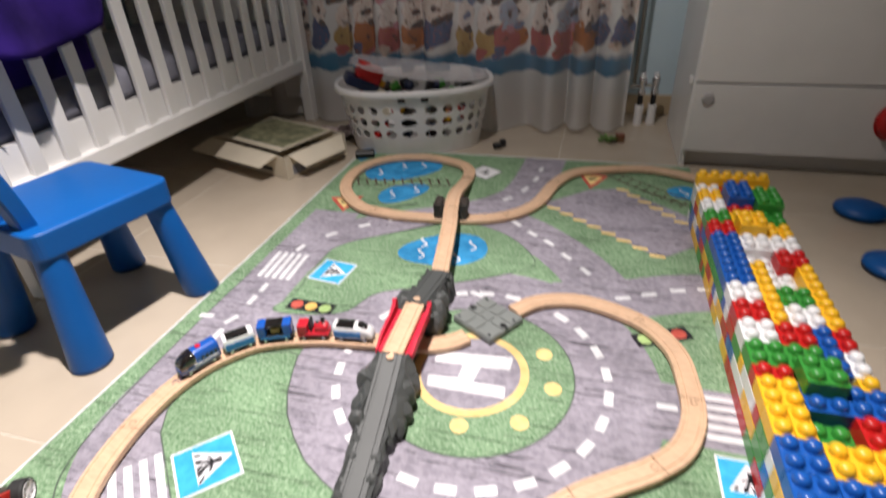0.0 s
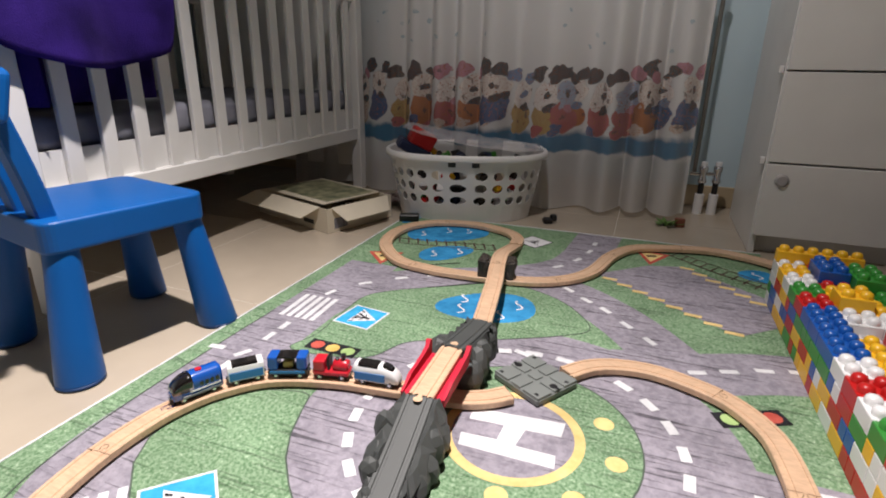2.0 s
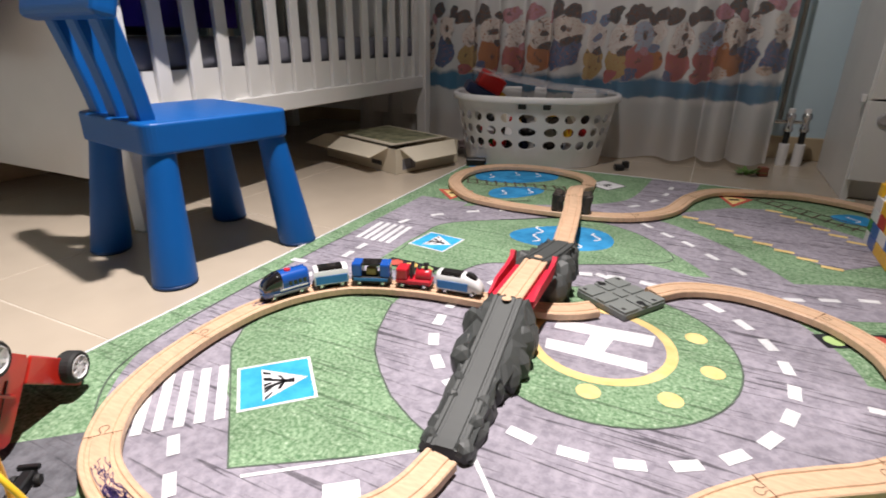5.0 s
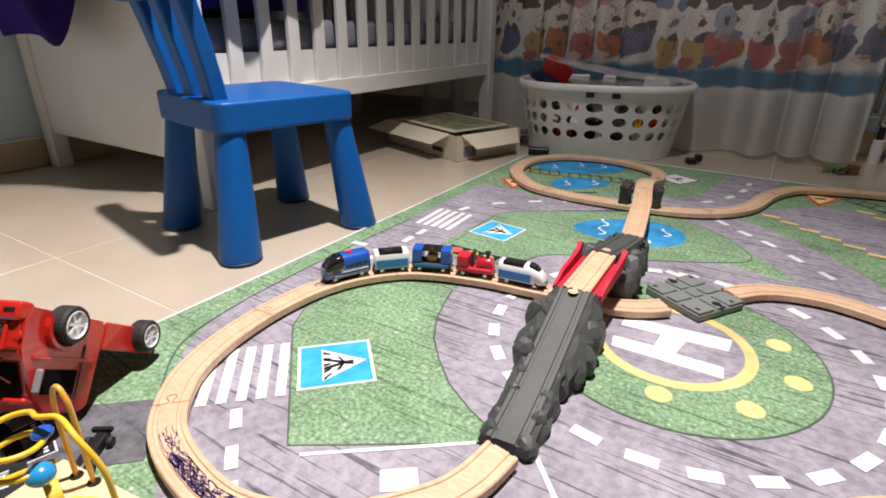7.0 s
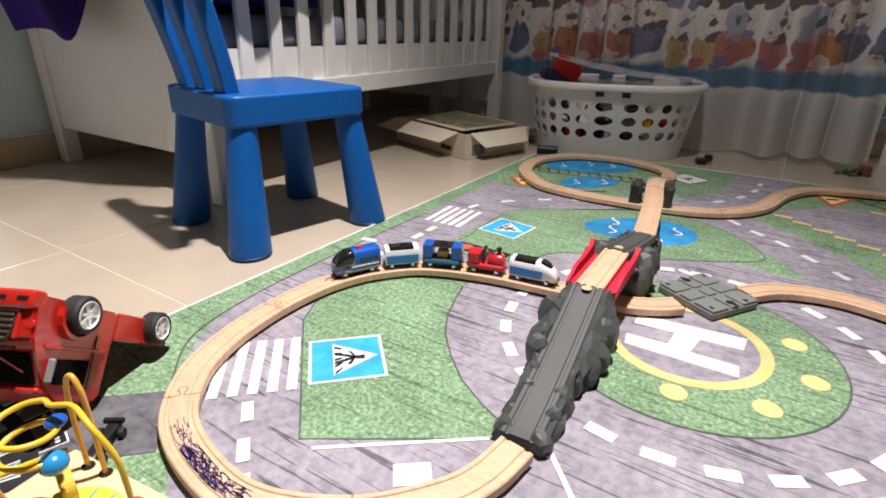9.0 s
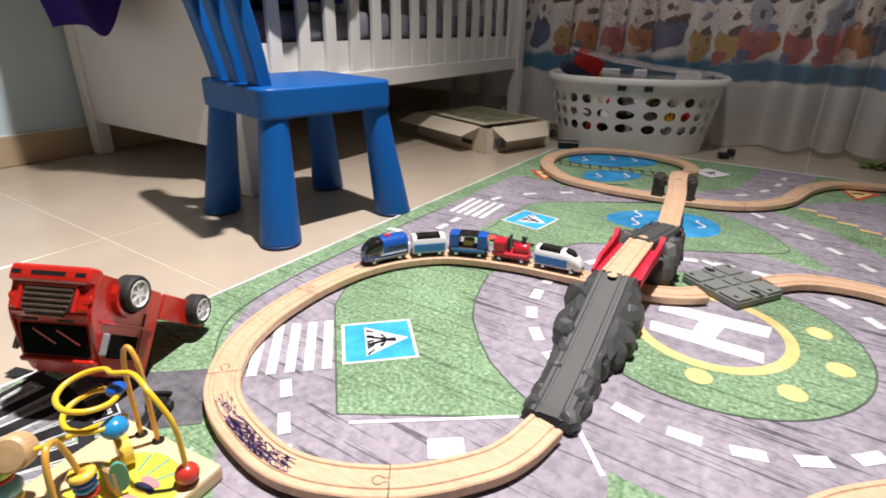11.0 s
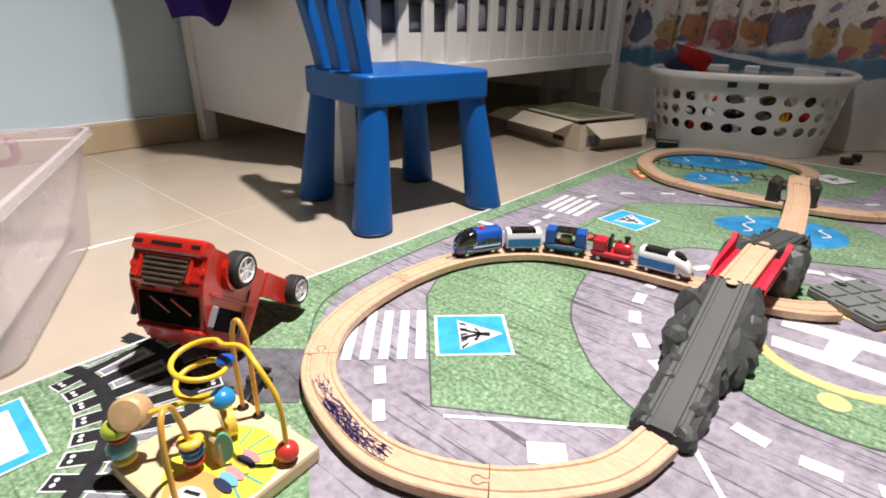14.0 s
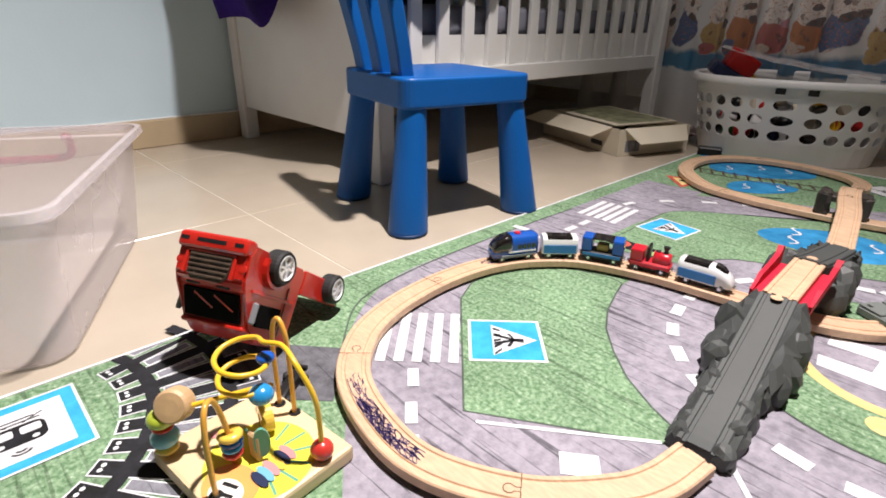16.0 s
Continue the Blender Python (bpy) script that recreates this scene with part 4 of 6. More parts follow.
def car(kind, s, label):
    ln = {"engine": 0.088, "white": 0.066, "open": 0.076, "steam": 0.072, "tail": 0.088}[kind]
    th = empty("train_" + {"engine": "engine", "white": "carriage", "open": "carriage", "steam": "engine", "tail": "carriage"}[kind], on_loop(s), label, "toy train", "train on the loop")
    running_gear(th, ln)
    h = ln / 2
    if kind == "engine":
        part("body", hull(-h + 0.002, h - 0.002, 0.032, 0.010, 0.047, nose=0.036), M_TBLUE, th, smooth=True)
        part("nose_window", hull(h - 0.036, h - 0.003, 0.0332, 0.020, 0.0475, nose=0.033), M_DGLASS, th, smooth=True)
        part("skirt", box_bm(-h + 0.003, h - 0.016, -0.0168, 0.0168, 0.008, 0.015, 0.002), M_TGREY, th)
        part("button", lathe([(0, 0.046), (0.006, 0.046), (0.0055, 0.0495), (0, 0.0495)], 16, pose(-0.008, 0, 0)), M_TRED, th, "round red button")
        for k in range(4):
            for sy in (-1, 1):
                part("side_window", box_bm(-h + 0.008 + k * 0.009, -h + 0.014 + k * 0.009, sy * 0.0163 - 0.0006, sy * 0.0163 + 0.0006, 0.024, 0.032), M_DGLASS, th)
        for sy in (-1, 1):
            part("stripe", box_bm(-h + 0.006, h - 0.03, sy * 0.0164 - 0.0006, sy * 0.0164 + 0.0006, 0.0175, 0.020), M_TWHITE, th)
    elif kind in ("white", "tail"):
        nose = 0.04 if kind == "tail" else 0.0
        part("body", hull(-h + 0.002, h - 0.002, 0.031, 0.010, 0.041, tail=nose), M_TWHITE, th, smooth=kind == "tail")
        part("roof_glass", hull(-h + (0.040 if kind == "tail" else 0.012), h - 0.010, 0.0270, 0.030, 0.0424), M_DGLASS, th, "dark glazed roof")
        if kind == "tail":
            part("windscreen", hull(-h + 0.010, -h + 0.032, 0.022, 0.018, 0.0425, tail=0.020), M_DGLASS, th)
        for sy in (-1, 1):
            part("blue_band", box_bm(-h + (0.026 if kind == "tail" else 0.004), h - 0.004, sy * 0.0157 - 0.0009, sy * 0.0157 + 0.0009, 0.012, 0.027), M_TLBLUE, th)
    elif kind == "open":
        part("floor_tray", box_bm(-h + 0.002, h - 0.002, -0.016, 0.016, 0.010, 0.020, 0.002), M_BLACK, th)
        for sx in (-1, 1):
            part("end_block", box_bm(min(sx * (h - 0.002), sx * (h - 0.021)), max(sx * (h - 0.002), sx * (h - 0.021)), -0.016, 0.016, 0.0195, 0.046, 0.004, 2), M_TBLUE, th)
        part("roof", box_bm(-h + 0.020, h - 0.020, -0.015, 0.015, 0.0425, 0.0455, 0.001), M_DGLASS, th)
        for sy in (-1, 1):
            part("side_band", box_bm(-h + 0.006, h - 0.006, sy * 0.0162 - 0.0007, sy * 0.0162 + 0.0007, 0.0125, 0.018), M_TLBLUE, th)
        part("cargo", box_bm(-0.010, 0.010, -0.009, 0.009, 0.020, 0.034, 0.004, 2), M_CARGO, th, "yellow and beige load")
    else:
        part("frame", box_bm(-h + 0.002, h - 0.002, -0.015, 0.015, 0.009, 0.020, 0.003), M_TRED, th)
        part("cab", box_bm(h - 0.026, h - 0.003, -0.015, 0.015, 0.019, 0.040, 0.004, 2), M_TRED, th)
        part("boiler", lathe([(0, -0.016), (0.010, -0.016), (0.012, -0.012), (0.012, 0.012), (0, 0.014)], 18, pose(-0.016, 0, 0.026, 0, 90)), M_TRED, th, smooth=True)
        part("chimney", lathe([(0, 0.034), (0.0035, 0.034), (0.0035, 0.043), (0.0055, 0.047), (0.0055, 0.049), (0, 0.049)], 14, pose(-0.022, 0, 0)), M_BLACK, th)
        part("roll_bar", box_bm(0.002, 0.007, -0.012, 0.012, 0.020, 0.048, 0.002), M_BLACK, th)
        part("dome", lathe([(0, 0.036), (0.004, 0.036), (0.004, 0.040), (0, 0.042)], 12, pose(-0.010, 0, 0)), M_BLACK, th)
    return th


M_CARGO = mat_new("cargo_yellow", (0.6, 0.42, 0.12), 0.5)
HEAD = 0.625
car("engine", HEAD - 0.044, "blue toy train engine with black nose and red button")
car("white", HEAD - 0.130, "white and blue toy carriage with dark roof glass")
car("open", HEAD - 0.208, "blue and black open toy carriage with yellow load")
car("steam", HEAD - 0.290, "small red toy steam engine with black chimney")
car("tail", HEAD - 0.379, "white and blue streamlined toy end carriage")


# ---- laundry basket with toys ----
def basket():
    cx, cy, rot = 0.178, 1.705, 16
    th = empty("laundry_basket", pose(cx, cy, 0.001, 0, 0, rot), "white plastic laundry basket with round holes, full of toys", "basket")
    NU = 29

    def surf(u, z):
        f = z / 0.25
        a, b = 0.262 + 0.045 * f, 0.180 + 0.035 * f
        t = 2 * math.pi * u
        c, s = math.cos(t), math.sin(t)
        e = 0.82
        return Vector((a * math.copysign(abs(c) ** e, c), b * math.copysign(abs(s) ** e, s), z))
    bm = bmesh.new()
    for i in range(NU):
        u0, u1 = i / NU, (i + 1) / NU
        for za, zb in ((0.0, 0.012), (0.012, 0.062), (0.206, 0.250)):
            bm.faces.new([bm.verts.new(surf(u, z)) for u, z in ((u0, za), (u1, za), (u1, zb), (u0, zb))])
        for r in range(3):
            za = 0.062 + r * 0.048
            zb = za + 0.048
            um, zm = (u0 + u1) / 2, (za + zb) / 2
            outer, inner = [], []
            for k in range(16):
                t = 2 * math.pi * k / 16
                c, s = math.cos(t), math.sin(t)
                m = max(abs(c), abs(s))
                outer.append(bm.verts.new(surf(um + (u1 - u0) / 2 * c / m, zm + 0.024 * s / m)))
                inner.append(bm.verts.new(surf(um + (u1 - u0) / 2 * 0.68 * c, zm + 0.0165 * s)))
            for k in range(16):
                j = (k + 1) % 16
                bm.faces.new((outer[k], outer[j], inner[j], inner[k]))
    bm.faces.new([bm.verts.new(surf(i / NU, 0.001)) for i in range(NU)])
    bmesh.ops.remove_doubles(bm, verts=bm.verts, dist=0.0004)
    body = part("basket_body", bm, M_WPLAST, th, smooth=False)
    sol = body.modifiers.new("thickness", "SOLIDIFY")
    sol.thickness, sol.offset = 0.003, -1
    bm = bmesh.new()
    path = [surf(i / 72, 0.252) for i in range(72)]
    add_sweep(bm, path, [(-0.004, -0.016), (0.012, -0.016), (0.014, -0.012), (0.012, 0.004), (0.006, 0.008), (-0.002, 0.007), (-0.005, 0.002)], closed=True)
    part("rim", bm, M_WPLAST, th, "rolled white rim", smooth=True)
    for u in (0.735, 0.765):
        p = surf(u, 0.226)
        part("label_patch", box_bm(-0.014, 0.014, -0.004, 0.002, -0.009, 0.009, 0.001), M_BLACK, th, "small dark label plate").location = p + Vector((0, -0.003, 0))
    return surf, (cx, cy, rot)


M_NAVY = mat_new("navy_plastic", (0.02, 0.03, 0.08), 0.4)
surf, BK = basket()
rnd = random.Random(12)
TOYC = [M_RED, M_YELLOW, M_DARKB, M_GREEN, M_BLACK, M_BLACK, M_WPLAST, M_NAVY, M_CARD, M_DARKB, M_DARKB]
bmat = pose(BK[0], BK[1], 0, 0, 0, BK[2])
for k in range(96):
    a, r = rnd.uniform(0, 6.283), math.sqrt(rnd.uniform(0.35, 1)) * 0.86
    z = rnd.choice((0.035, 0.075, 0.12, 0.165, 0.205))
    f = z / 0.25
    p = bmat @ Vector(((0.232 + 0.045 * f) * r * math.cos(a), (0.150 + 0.035 * f) * r * math.sin(a), z))
    kind = k % 3
    if kind == 0:
        bm = bmesh.new()
        bmesh.ops.create_uvsphere(bm, u_segments=14, v_segments=9, radius=rnd.uniform(0.018, 0.028))
    elif kind == 1:
        s = rnd.uniform(0.015, 0.024)
        bm = box_bm(-s, s, -s * 1.2, s * 1.2, -s, s, 0.004)
    else:
        bm = lathe([(0, -0.02), (0.018, -0.02), (0.021, -0.016), (0.021, 0.016), (0.017, 0.02), (0, 0.02)], 16)
    ob = tagged(mesh_ob(("toy_ball", "toy_block", "toy_drum")[kind], bm, TOYC[rnd.randrange(len(TOYC))], kind == 0), "small plastic toy piled in the laundry basket", "toy", "toys in the basket")
    ob.matrix_basis = Matrix.Translation(p) @ pose(0, 0, 0, rnd.uniform(0, 90), rnd.uniform(0, 90), rnd.uniform(0, 90))


def red_toy():
    th = empty("toy_car", bmat @ pose(-0.200, -0.030, 0.272, 8, 28, 20) @ Matrix.Diagonal((1.15, 1.15, 1.15, 1)), "red and dark plastic toy sticking out of the basket", "toy")
    part("red_body", box_bm(-0.035, 0.055, -0.028, 0.028, 0, 0.055, 0.010, 2), M_RED, th)
    part("dark_base", box_bm(-0.06, 0.06, -0.03, 0.03, -0.035, 0.001, 0.006), M_NAVY, th)
    part("yellow_cap", lathe([(0, 0), (0.014, 0), (0.014, 0.016), (0, 0.018)], 16, pose(0.065, 0.0, 0.0)), M_YELLOW, th)


red_toy()


def sheer(name, color, opacity, rough=0.3):
    m = mat_new(name, color, rough, vary=0.04)
    nt = m.node_tree
    b, out = nt.nodes["Principled BSDF"], nt.nodes["Material Output"]
    tr, mix = nt.nodes.new("ShaderNodeBsdfTransparent"), nt.nodes.new("ShaderNodeMixShader")
    mix.inputs[0].default_value = opacity
    nt.links.new(tr.outputs[0], mix.inputs[1])
    nt.links.new(b.outputs[0], mix.inputs[2])
    nt.links.new(mix.outputs[0], out.inputs["Surface"])
    return m


M_CLEAR = sheer("clear_plastic", (0.82, 0.80, 0.82), 0.32, 0.15)
# a crumpled clear lid lying on the toys
bm = bmesh.new()
N = 22
g = [[None] * (N + 1) for _ in range(N + 1)]
for i in range(N + 1):
    for j in range(N + 1):
        u, v = i / N * 2 - 1, j / N * 2 - 1
        p = Vector((u * 0.27, v * 0.17 * math.sqrt(max(0.15, 1 - u * u * 0.8)), 0.266 + 0.085 * ((1 - u) * 0.5) ** 1.6 + 0.006 * noise.noise(Vector((u * 4, v * 4, 2)))))
        g[i][j] = bm.verts.new(p)
for i in range(N):
    for j in range(N):
        bm.faces.new((g[i][j], g[i + 1][j], g[i + 1][j + 1], g[i][j + 1]))
lid = mesh_ob("clear_sheet", bm, M_CLEAR, True)
lid.matrix_basis = bmat @ pose(0.03, 0.0, -0.002, 0, -1, 0)
tagged(lid, "clear crumpled plastic sheet lying across the full basket", "sheet")
sol = lid.modifiers.new("thickness", "SOLIDIFY")
sol.thickness = 0.0015


# ---- cardboard box half under the crib ----
def cardboard_box():
    th = empty("cardboard_box", pose(-0.318, 1.425, 0.001, 0, 0, -20), "flat opened cardboard box with printed lid under the crib", "box")
    w, d, h = 0.22, 0.155, 0.088
    part("bottom", box_bm(-w, w, -d, d, 0, 0.003), M_CARD, th)
    for b in ((-w, w, -d, -d + 0.003), (-w, w, d - 0.003, d), (-w, -w + 0.003, -d + 0.003, d - 0.003), (w - 0.003, w, -d + 0.003, d - 0.003)):
        part("side", box_bm(*b, 0.003, h), M_CARD, th)
    part("lid_panel", box_bm(-w + 0.015, w - 0.06, -d + 0.03, d - 0.004, h + 0.0005, h + 0.004), M_CARD, th)
    part("lid_picture", box_bm(-w + 0.03, w - 0.075, -d + 0.06, d - 0.02, h + 0.0042, h + 0.0050), M_PICT, th, "faded green and brown printed picture")
    bm = bmesh.new()
    add_prism(bm, [(-w - 0.03, -d - 0.075), (w - 0.06, -d - 0.07), (w - 0.04, -d), (-w, -d)], 0, 0.003)
    for v in bm.verts:
        v.co.z += h - 0.42 * max(0, -d - v.co.y)
    part("front_flap", bm, M_CARD, th, "open cream front flap")
    bm = bmesh.new()
    add_prism(bm, [(w, -d + 0.02), (w + 0.055, -d + 0.045), (w + 0.055, d - 0.06), (w, d - 0.02)], 0, 0.003)
    for v in bm.verts:
        v.co.z += h - 0.75 * max(0, v.co.x - w)
    part("side_flap", bm, M_CARD, th)
    part("dark_stamp", box_bm(w - 0.14, w - 0.08, -d - 0.0008, -d - 0.0002, 0.02, 0.036), M_BLACK, th)
    part("label_patch", box_bm(w + 0.0002, w + 0.001, -d + 0.03, -d + 0.09, 0.012, 0.05), M_PGREY, th)
    part("green_label", box_bm(w + 0.0002, w + 0.001, d - 0.10, d - 0.03, 0.040, 0.052), M_GREEN, th)


M_PICT = mat_new("printed_picture", (0.38, 0.36, 0.22), 0.5, scale=25, dark=(0.07, 0.09, 0.05))
cardboard_box()
# crumpled patterned papers beside it
bm = bmesh.new()
g = [[bm.verts.new((i * 0.022 - 0.13, j * 0.022 - 0.09, 0.008 + 0.03 * (0.5 + noise.noise(Vector((i * 0.6, j * 0.6, 5)))))) for j in range(9)] for i in range(13)]
for i in range(12):
    for j in range(8):
        bm.faces.new((g[i][j], g[i + 1][j], g[i + 1][j + 1], g[i][j + 1]))
paper = mesh_ob("wrapping_paper", bm, mat_new("patterned_paper", (0.6, 0.5, 0.48), 0.6, scale=40, dark=(0.25, 0.16, 0.18)))
paper.matrix_basis = pose(-0.245, 1.66, 0, 0, 0, 30)
tagged(paper, "crumpled pale patterned paper beside the basket", "paper")


# ---- radiator, curtain and pipes ----
def radiator():
    th = empty("radiator", pose(0.345, 2.12, 0), "white panel radiator on the wall behind the curtain", "radiator")
    part("panel", box_bm(-0.685, 0.685, -0.035, 0.0, 0.20, 0.845, 0.006, 2), M_WPLAST, th)
    for k in range(20):
        x = -0.65 + k * 1.3 / 19
        part("rib", box_bm(x - 0.012, x + 0.012, -0.040, -0.034, 0.225, 0.82, 0.004), M_WPLAST, th)
    for x in (-0.5, 0.5):
        part("wall_bracket", box_bm(x - 0.02, x + 0.02, 0.0, 0.078, 0.3, 0.75), M_WPLAST, th)
    part("vent_pipe", lathe([(0, 0.16), (0.008, 0.16), (0.008, 0.845), (0.014, 0.85), (0.014, 0.875), (0, 0.88)], 12, pose(0.705, -0.03, 0)), M_STEEL, th, "dull metal riser pipe")


M_STEEL = mat_new("dull_steel", (0.35, 0.33, 0.29), 0.35, metal=0.9)
radiator()


def pipe(x, y):
    th = empty("radiator_pipe", pose(x, y, 0), "white sleeved floor pipe with chrome valve by the wall", "pipe", "radiator pipes")
    part("sleeve", lathe([(0, 0.0), (0.018, 0.0), (0.018, 0.082), (0.015, 0.084), (0, 0.084)], 18), M_WPLAST, th, smooth=False)
    part("riser", lathe([(0, 0.083), (0.011, 0.083), (0.011, 0.135), (0, 0.135)], 14), M_BLACK, th)
    part("valve_body", lathe([(0, 0.13), (0.015, 0.13), (0.017, 0.14), (0.013, 0.15), (0.013, 0.175), (0.017, 0.18), (0.017, 0.195), (0.009, 0.20), (0, 0.20)], 18), M_CHROME, th, smooth=True)
    part("valve_cap", lathe([(0, 0.199), (0.012, 0.199), (0.012, 0.214), (0, 0.217)], 14), M_WPLAST, th)
    part("valve_arm", lathe([(0, 0), (0.008, 0), (0.008, 0.05), (0, 0.05)], 12, pose(0, 0, 0.165, 0, -90)), M_CHROME, th)


pipe(1.080, 2.045)
pipe(1.134, 2.060)


def curtain_mat():
    """Sheer white cloth with a printed border of soft coloured shapes over a blue edge."""
    m = bpy.data.materials.new("sheer_printed_curtain")
    m.use_nodes = True
    nt, L = m.node_tree, m.node_tree.links
    b, out = nt.nodes["Principled BSDF"], nt.nodes["Material Output"]
    b.inputs["Roughness"].default_value = 0.85
    tc = nt.nodes.new("ShaderNodeTexCoord")
    sep = nt.nodes.new("ShaderNodeSeparateXYZ")
    L.new(tc.outputs["Object"], sep.inputs[0])

    def ramp(sock, stops, interp="LINEAR"):
        r = nt.nodes.new("ShaderNodeValToRGB")
        r.color_ramp.interpolation = interp
        while len(r.color_ramp.elements) < len(stops):
            r.color_ramp.elements.new(0.5)
        for e, (p, c) in zip(r.color_ramp.elements, stops):
            e.position, e.color = p, (c, c, c, 1) if isinstance(c, (int, float)) else (*c, 1)
        L.new(sock, r.inputs[0])
        return r.outputs[0]

    def math_node(op, a, c):
        n = nt.nodes.new("ShaderNodeMath")
        n.operation = op
        for s, v in zip(n.inputs, (a, c)):
            if isinstance(v, (int, float)):
                s.default_value = v
            else:
                L.new(v, s)
        return n.outputs[0]
    mp = nt.nodes.new("ShaderNodeMapping")
    mp.inputs["Scale"].default_value = (11, 0, 11)
    L.new(tc.outputs["Object"], mp.inputs[0])
    nz = nt.nodes.new("ShaderNodeTexNoise")
    nz.inputs["Scale"].default_value, nz.inputs["Detail"].default_value = 1.2, 3
    L.new(mp.outputs[0], nz.inputs["Vector"])
    add = nt.nodes.new("ShaderNodeVectorMath")
    add.operation = "MULTIPLY_ADD"
    add.inputs[1].default_value = (0.8, 0.8, 0.8)
    L.new(nz.outputs["Color"], add.inputs[0])
    L.new(mp.outputs[0], add.inputs[2])
    vo = nt.nodes.new("ShaderNodeTexVoronoi")
    vo.inputs["Scale"].default_value = 1.7
    L.new(add.outputs[0], vo.inputs["Vector"])
    vs = nt.nodes.new("ShaderNodeSeparateColor")
    L.new(vo.outputs["Color"], vs.inputs[0])
    wob = math_node("MULTIPLY", math_node("SUBTRACT", nz.outputs["Fac"], 0.5), 0.09)
    xw = math_node("ADD", sep.outputs["X"], wob)
    zw = math_node("ADD", sep.outputs["Z"], math_node("MULTIPLY", wob, 0.8))

    def blend(fac, a, bcol):
        n = nt.nodes.new("ShaderNodeMix")
        n.data_type = "RGBA"
        L.new(fac, n.inputs["Factor"])
        for key, v in (("A", a), ("B", bcol)):
            if isinstance(v, tuple):
                n.inputs[key].default_value = (*v, 1)
            else:
                L.new(v, n.inputs[key])
        return n.outputs["Result"]
    paint, cover = (0.86, 0.83, 0.81), None
    PAL = ([(0.0, (0.07, 0.11, 0.24)), (0.25, (0.44, 0.15, 0.04)), (0.5, (0.62, 0.50, 0.42)), (0.7, (0.42, 0.10, 0.10)), (0.85, (0.45, 0.30, 0.10))],
           [(0.0, (0.74, 0.66, 0.60)), (0.5, (0.36, 0.42, 0.54)), (0.65, (0.76, 0.70, 0.66))],
           [(0.0, (0.03, 0.022, 0.028)), (0.55, (0.50, 0.22, 0.28)), (0.68, (0.03, 0.025, 0.03)), (0.9, (0.16, 0.22, 0.36))])
    for off, wide in ((0.0, 0.215), (0.105, 0.215), (0.05, 0.31)):
        cell = math_node("DIVIDE", math_node("ADD", xw, off + 3), wide)
        u = math_node("MULTIPLY", math_node("SUBTRACT", math_node("FRACT", cell, 0), 0.5), wide)
        wn = nt.nodes.new("ShaderNodeTexWhiteNoise")
        wn.noise_dimensions = "1D"
        L.new(math_node("ADD", math_node("FLOOR", cell, 0), off * 40), wn.inputs["W"])
        ws = nt.nodes.new("ShaderNodeSeparateColor")
        L.new(wn.outputs["Color"], ws.inputs[0])
        lift = math_node("MULTIPLY", math_node("SUBTRACT", wn.outputs["Value"], 0.5), 0.04)
        for pal, (du, z0, ru, rz), sel in ((PAL[0], (0.0, 0.385, 0.050, 0.070), 0), (PAL[1], (0.006, 0.475, 0.047, 0.056), 1), (PAL[2], (-0.034, 0.550, 0.031, 0.034), 2), (PAL[2], (0.036, 0.540, 0.022, 0.026), 2), (PAL[2], (0.022, 0.425, 0.020, 0.018), 1), (PAL[0], (-0.03, 0.335, 0.026, 0.024), 2), (PAL[2], (0.012, 0.475, 0.012, 0.014), 0)):
            e1 = math_node("POWER", math_node("ABSOLUTE", math_node("DIVIDE", math_node("ADD", u, -du), ru), 0), 2)
            e2 = math_node("POWER", math_node("ABSOLUTE", math_node("DIVIDE", math_node("SUBTRACT", math_node("ADD", zw, lift), z0), rz), 0), 2)
            mask = ramp(math_node("ADD", e1, e2), [(0.78, 1), (0.98, 0)])
            paint = blend(mask, paint, ramp(ws.outputs[sel], pal, "CONSTANT"))
            cover = mask if cover is None else math_node("MAXIMUM", cover, mask)
    spots = nt.nodes.new("ShaderNodeTexNoise")
    spots.inputs["Scale"].default_value, spots.inputs["Detail"].default_value = 26, 4
    L.new(tc.outputs["Object"], spots.inputs["Vector"])
    paint = blend(ramp(spots.outputs["Fac"], [(0.60, 0), (0.66, 0.7)]), paint, (0.06, 0.045, 0.045))
    spots2 = nt.nodes.new("ShaderNodeTexNoise")
    spots2.inputs["Scale"].default_value, spots2.inputs["Detail"].default_value = 19, 3
    L.new(add.outputs[0], spots2.inputs["Vector"])
    paint = blend(ramp(spots2.outputs["Fac"], [(0.57, 0), (0.62, 0.8)]), paint, (0.42, 0.14, 0.05))
    hue, figure = paint, cover
    zf = math_node("ADD", sep.outputs["Z"], math_node("MULTIPLY", nz.outputs["Fac"], 0.05))
    stars = ramp(vo.outputs["Distance"], [(0.16, 1), (0.2, 0)])
    upper = ramp(sep.outputs["Z"], [(0.60, 0), (0.64, 1), (0.78, 1), (0.80, 0)])
    star = math_node("MULTIPLY", math_node("MULTIPLY", stars, upper), ramp(vs.outputs[1], [(0.7, 0), (0.72, 0.5)]))
    sea = ramp(zf, [(0.262, 0), (0.270, 1), (0.325, 1), (0.345, 0)])
    c1 = nt.nodes.new("ShaderNodeMix")
    c1.data_type = "RGBA"
    c1.inputs["A"].default_value, c1.inputs["B"].default_value = (0.85, 0.84, 0.83, 1), (0.025, 0.16, 0.30, 1)
    L.new(sea, c1.inputs["Factor"])
    c2 = nt.nodes.new("ShaderNodeMix")
    c2.data_type = "RGBA"
    L.new(figure, c2.inputs["Factor"])
    L.new(c1.outputs["Result"], c2.inputs["A"])
    L.new(hue, c2.inputs["B"])
    c3 = nt.nodes.new("ShaderNodeMix")
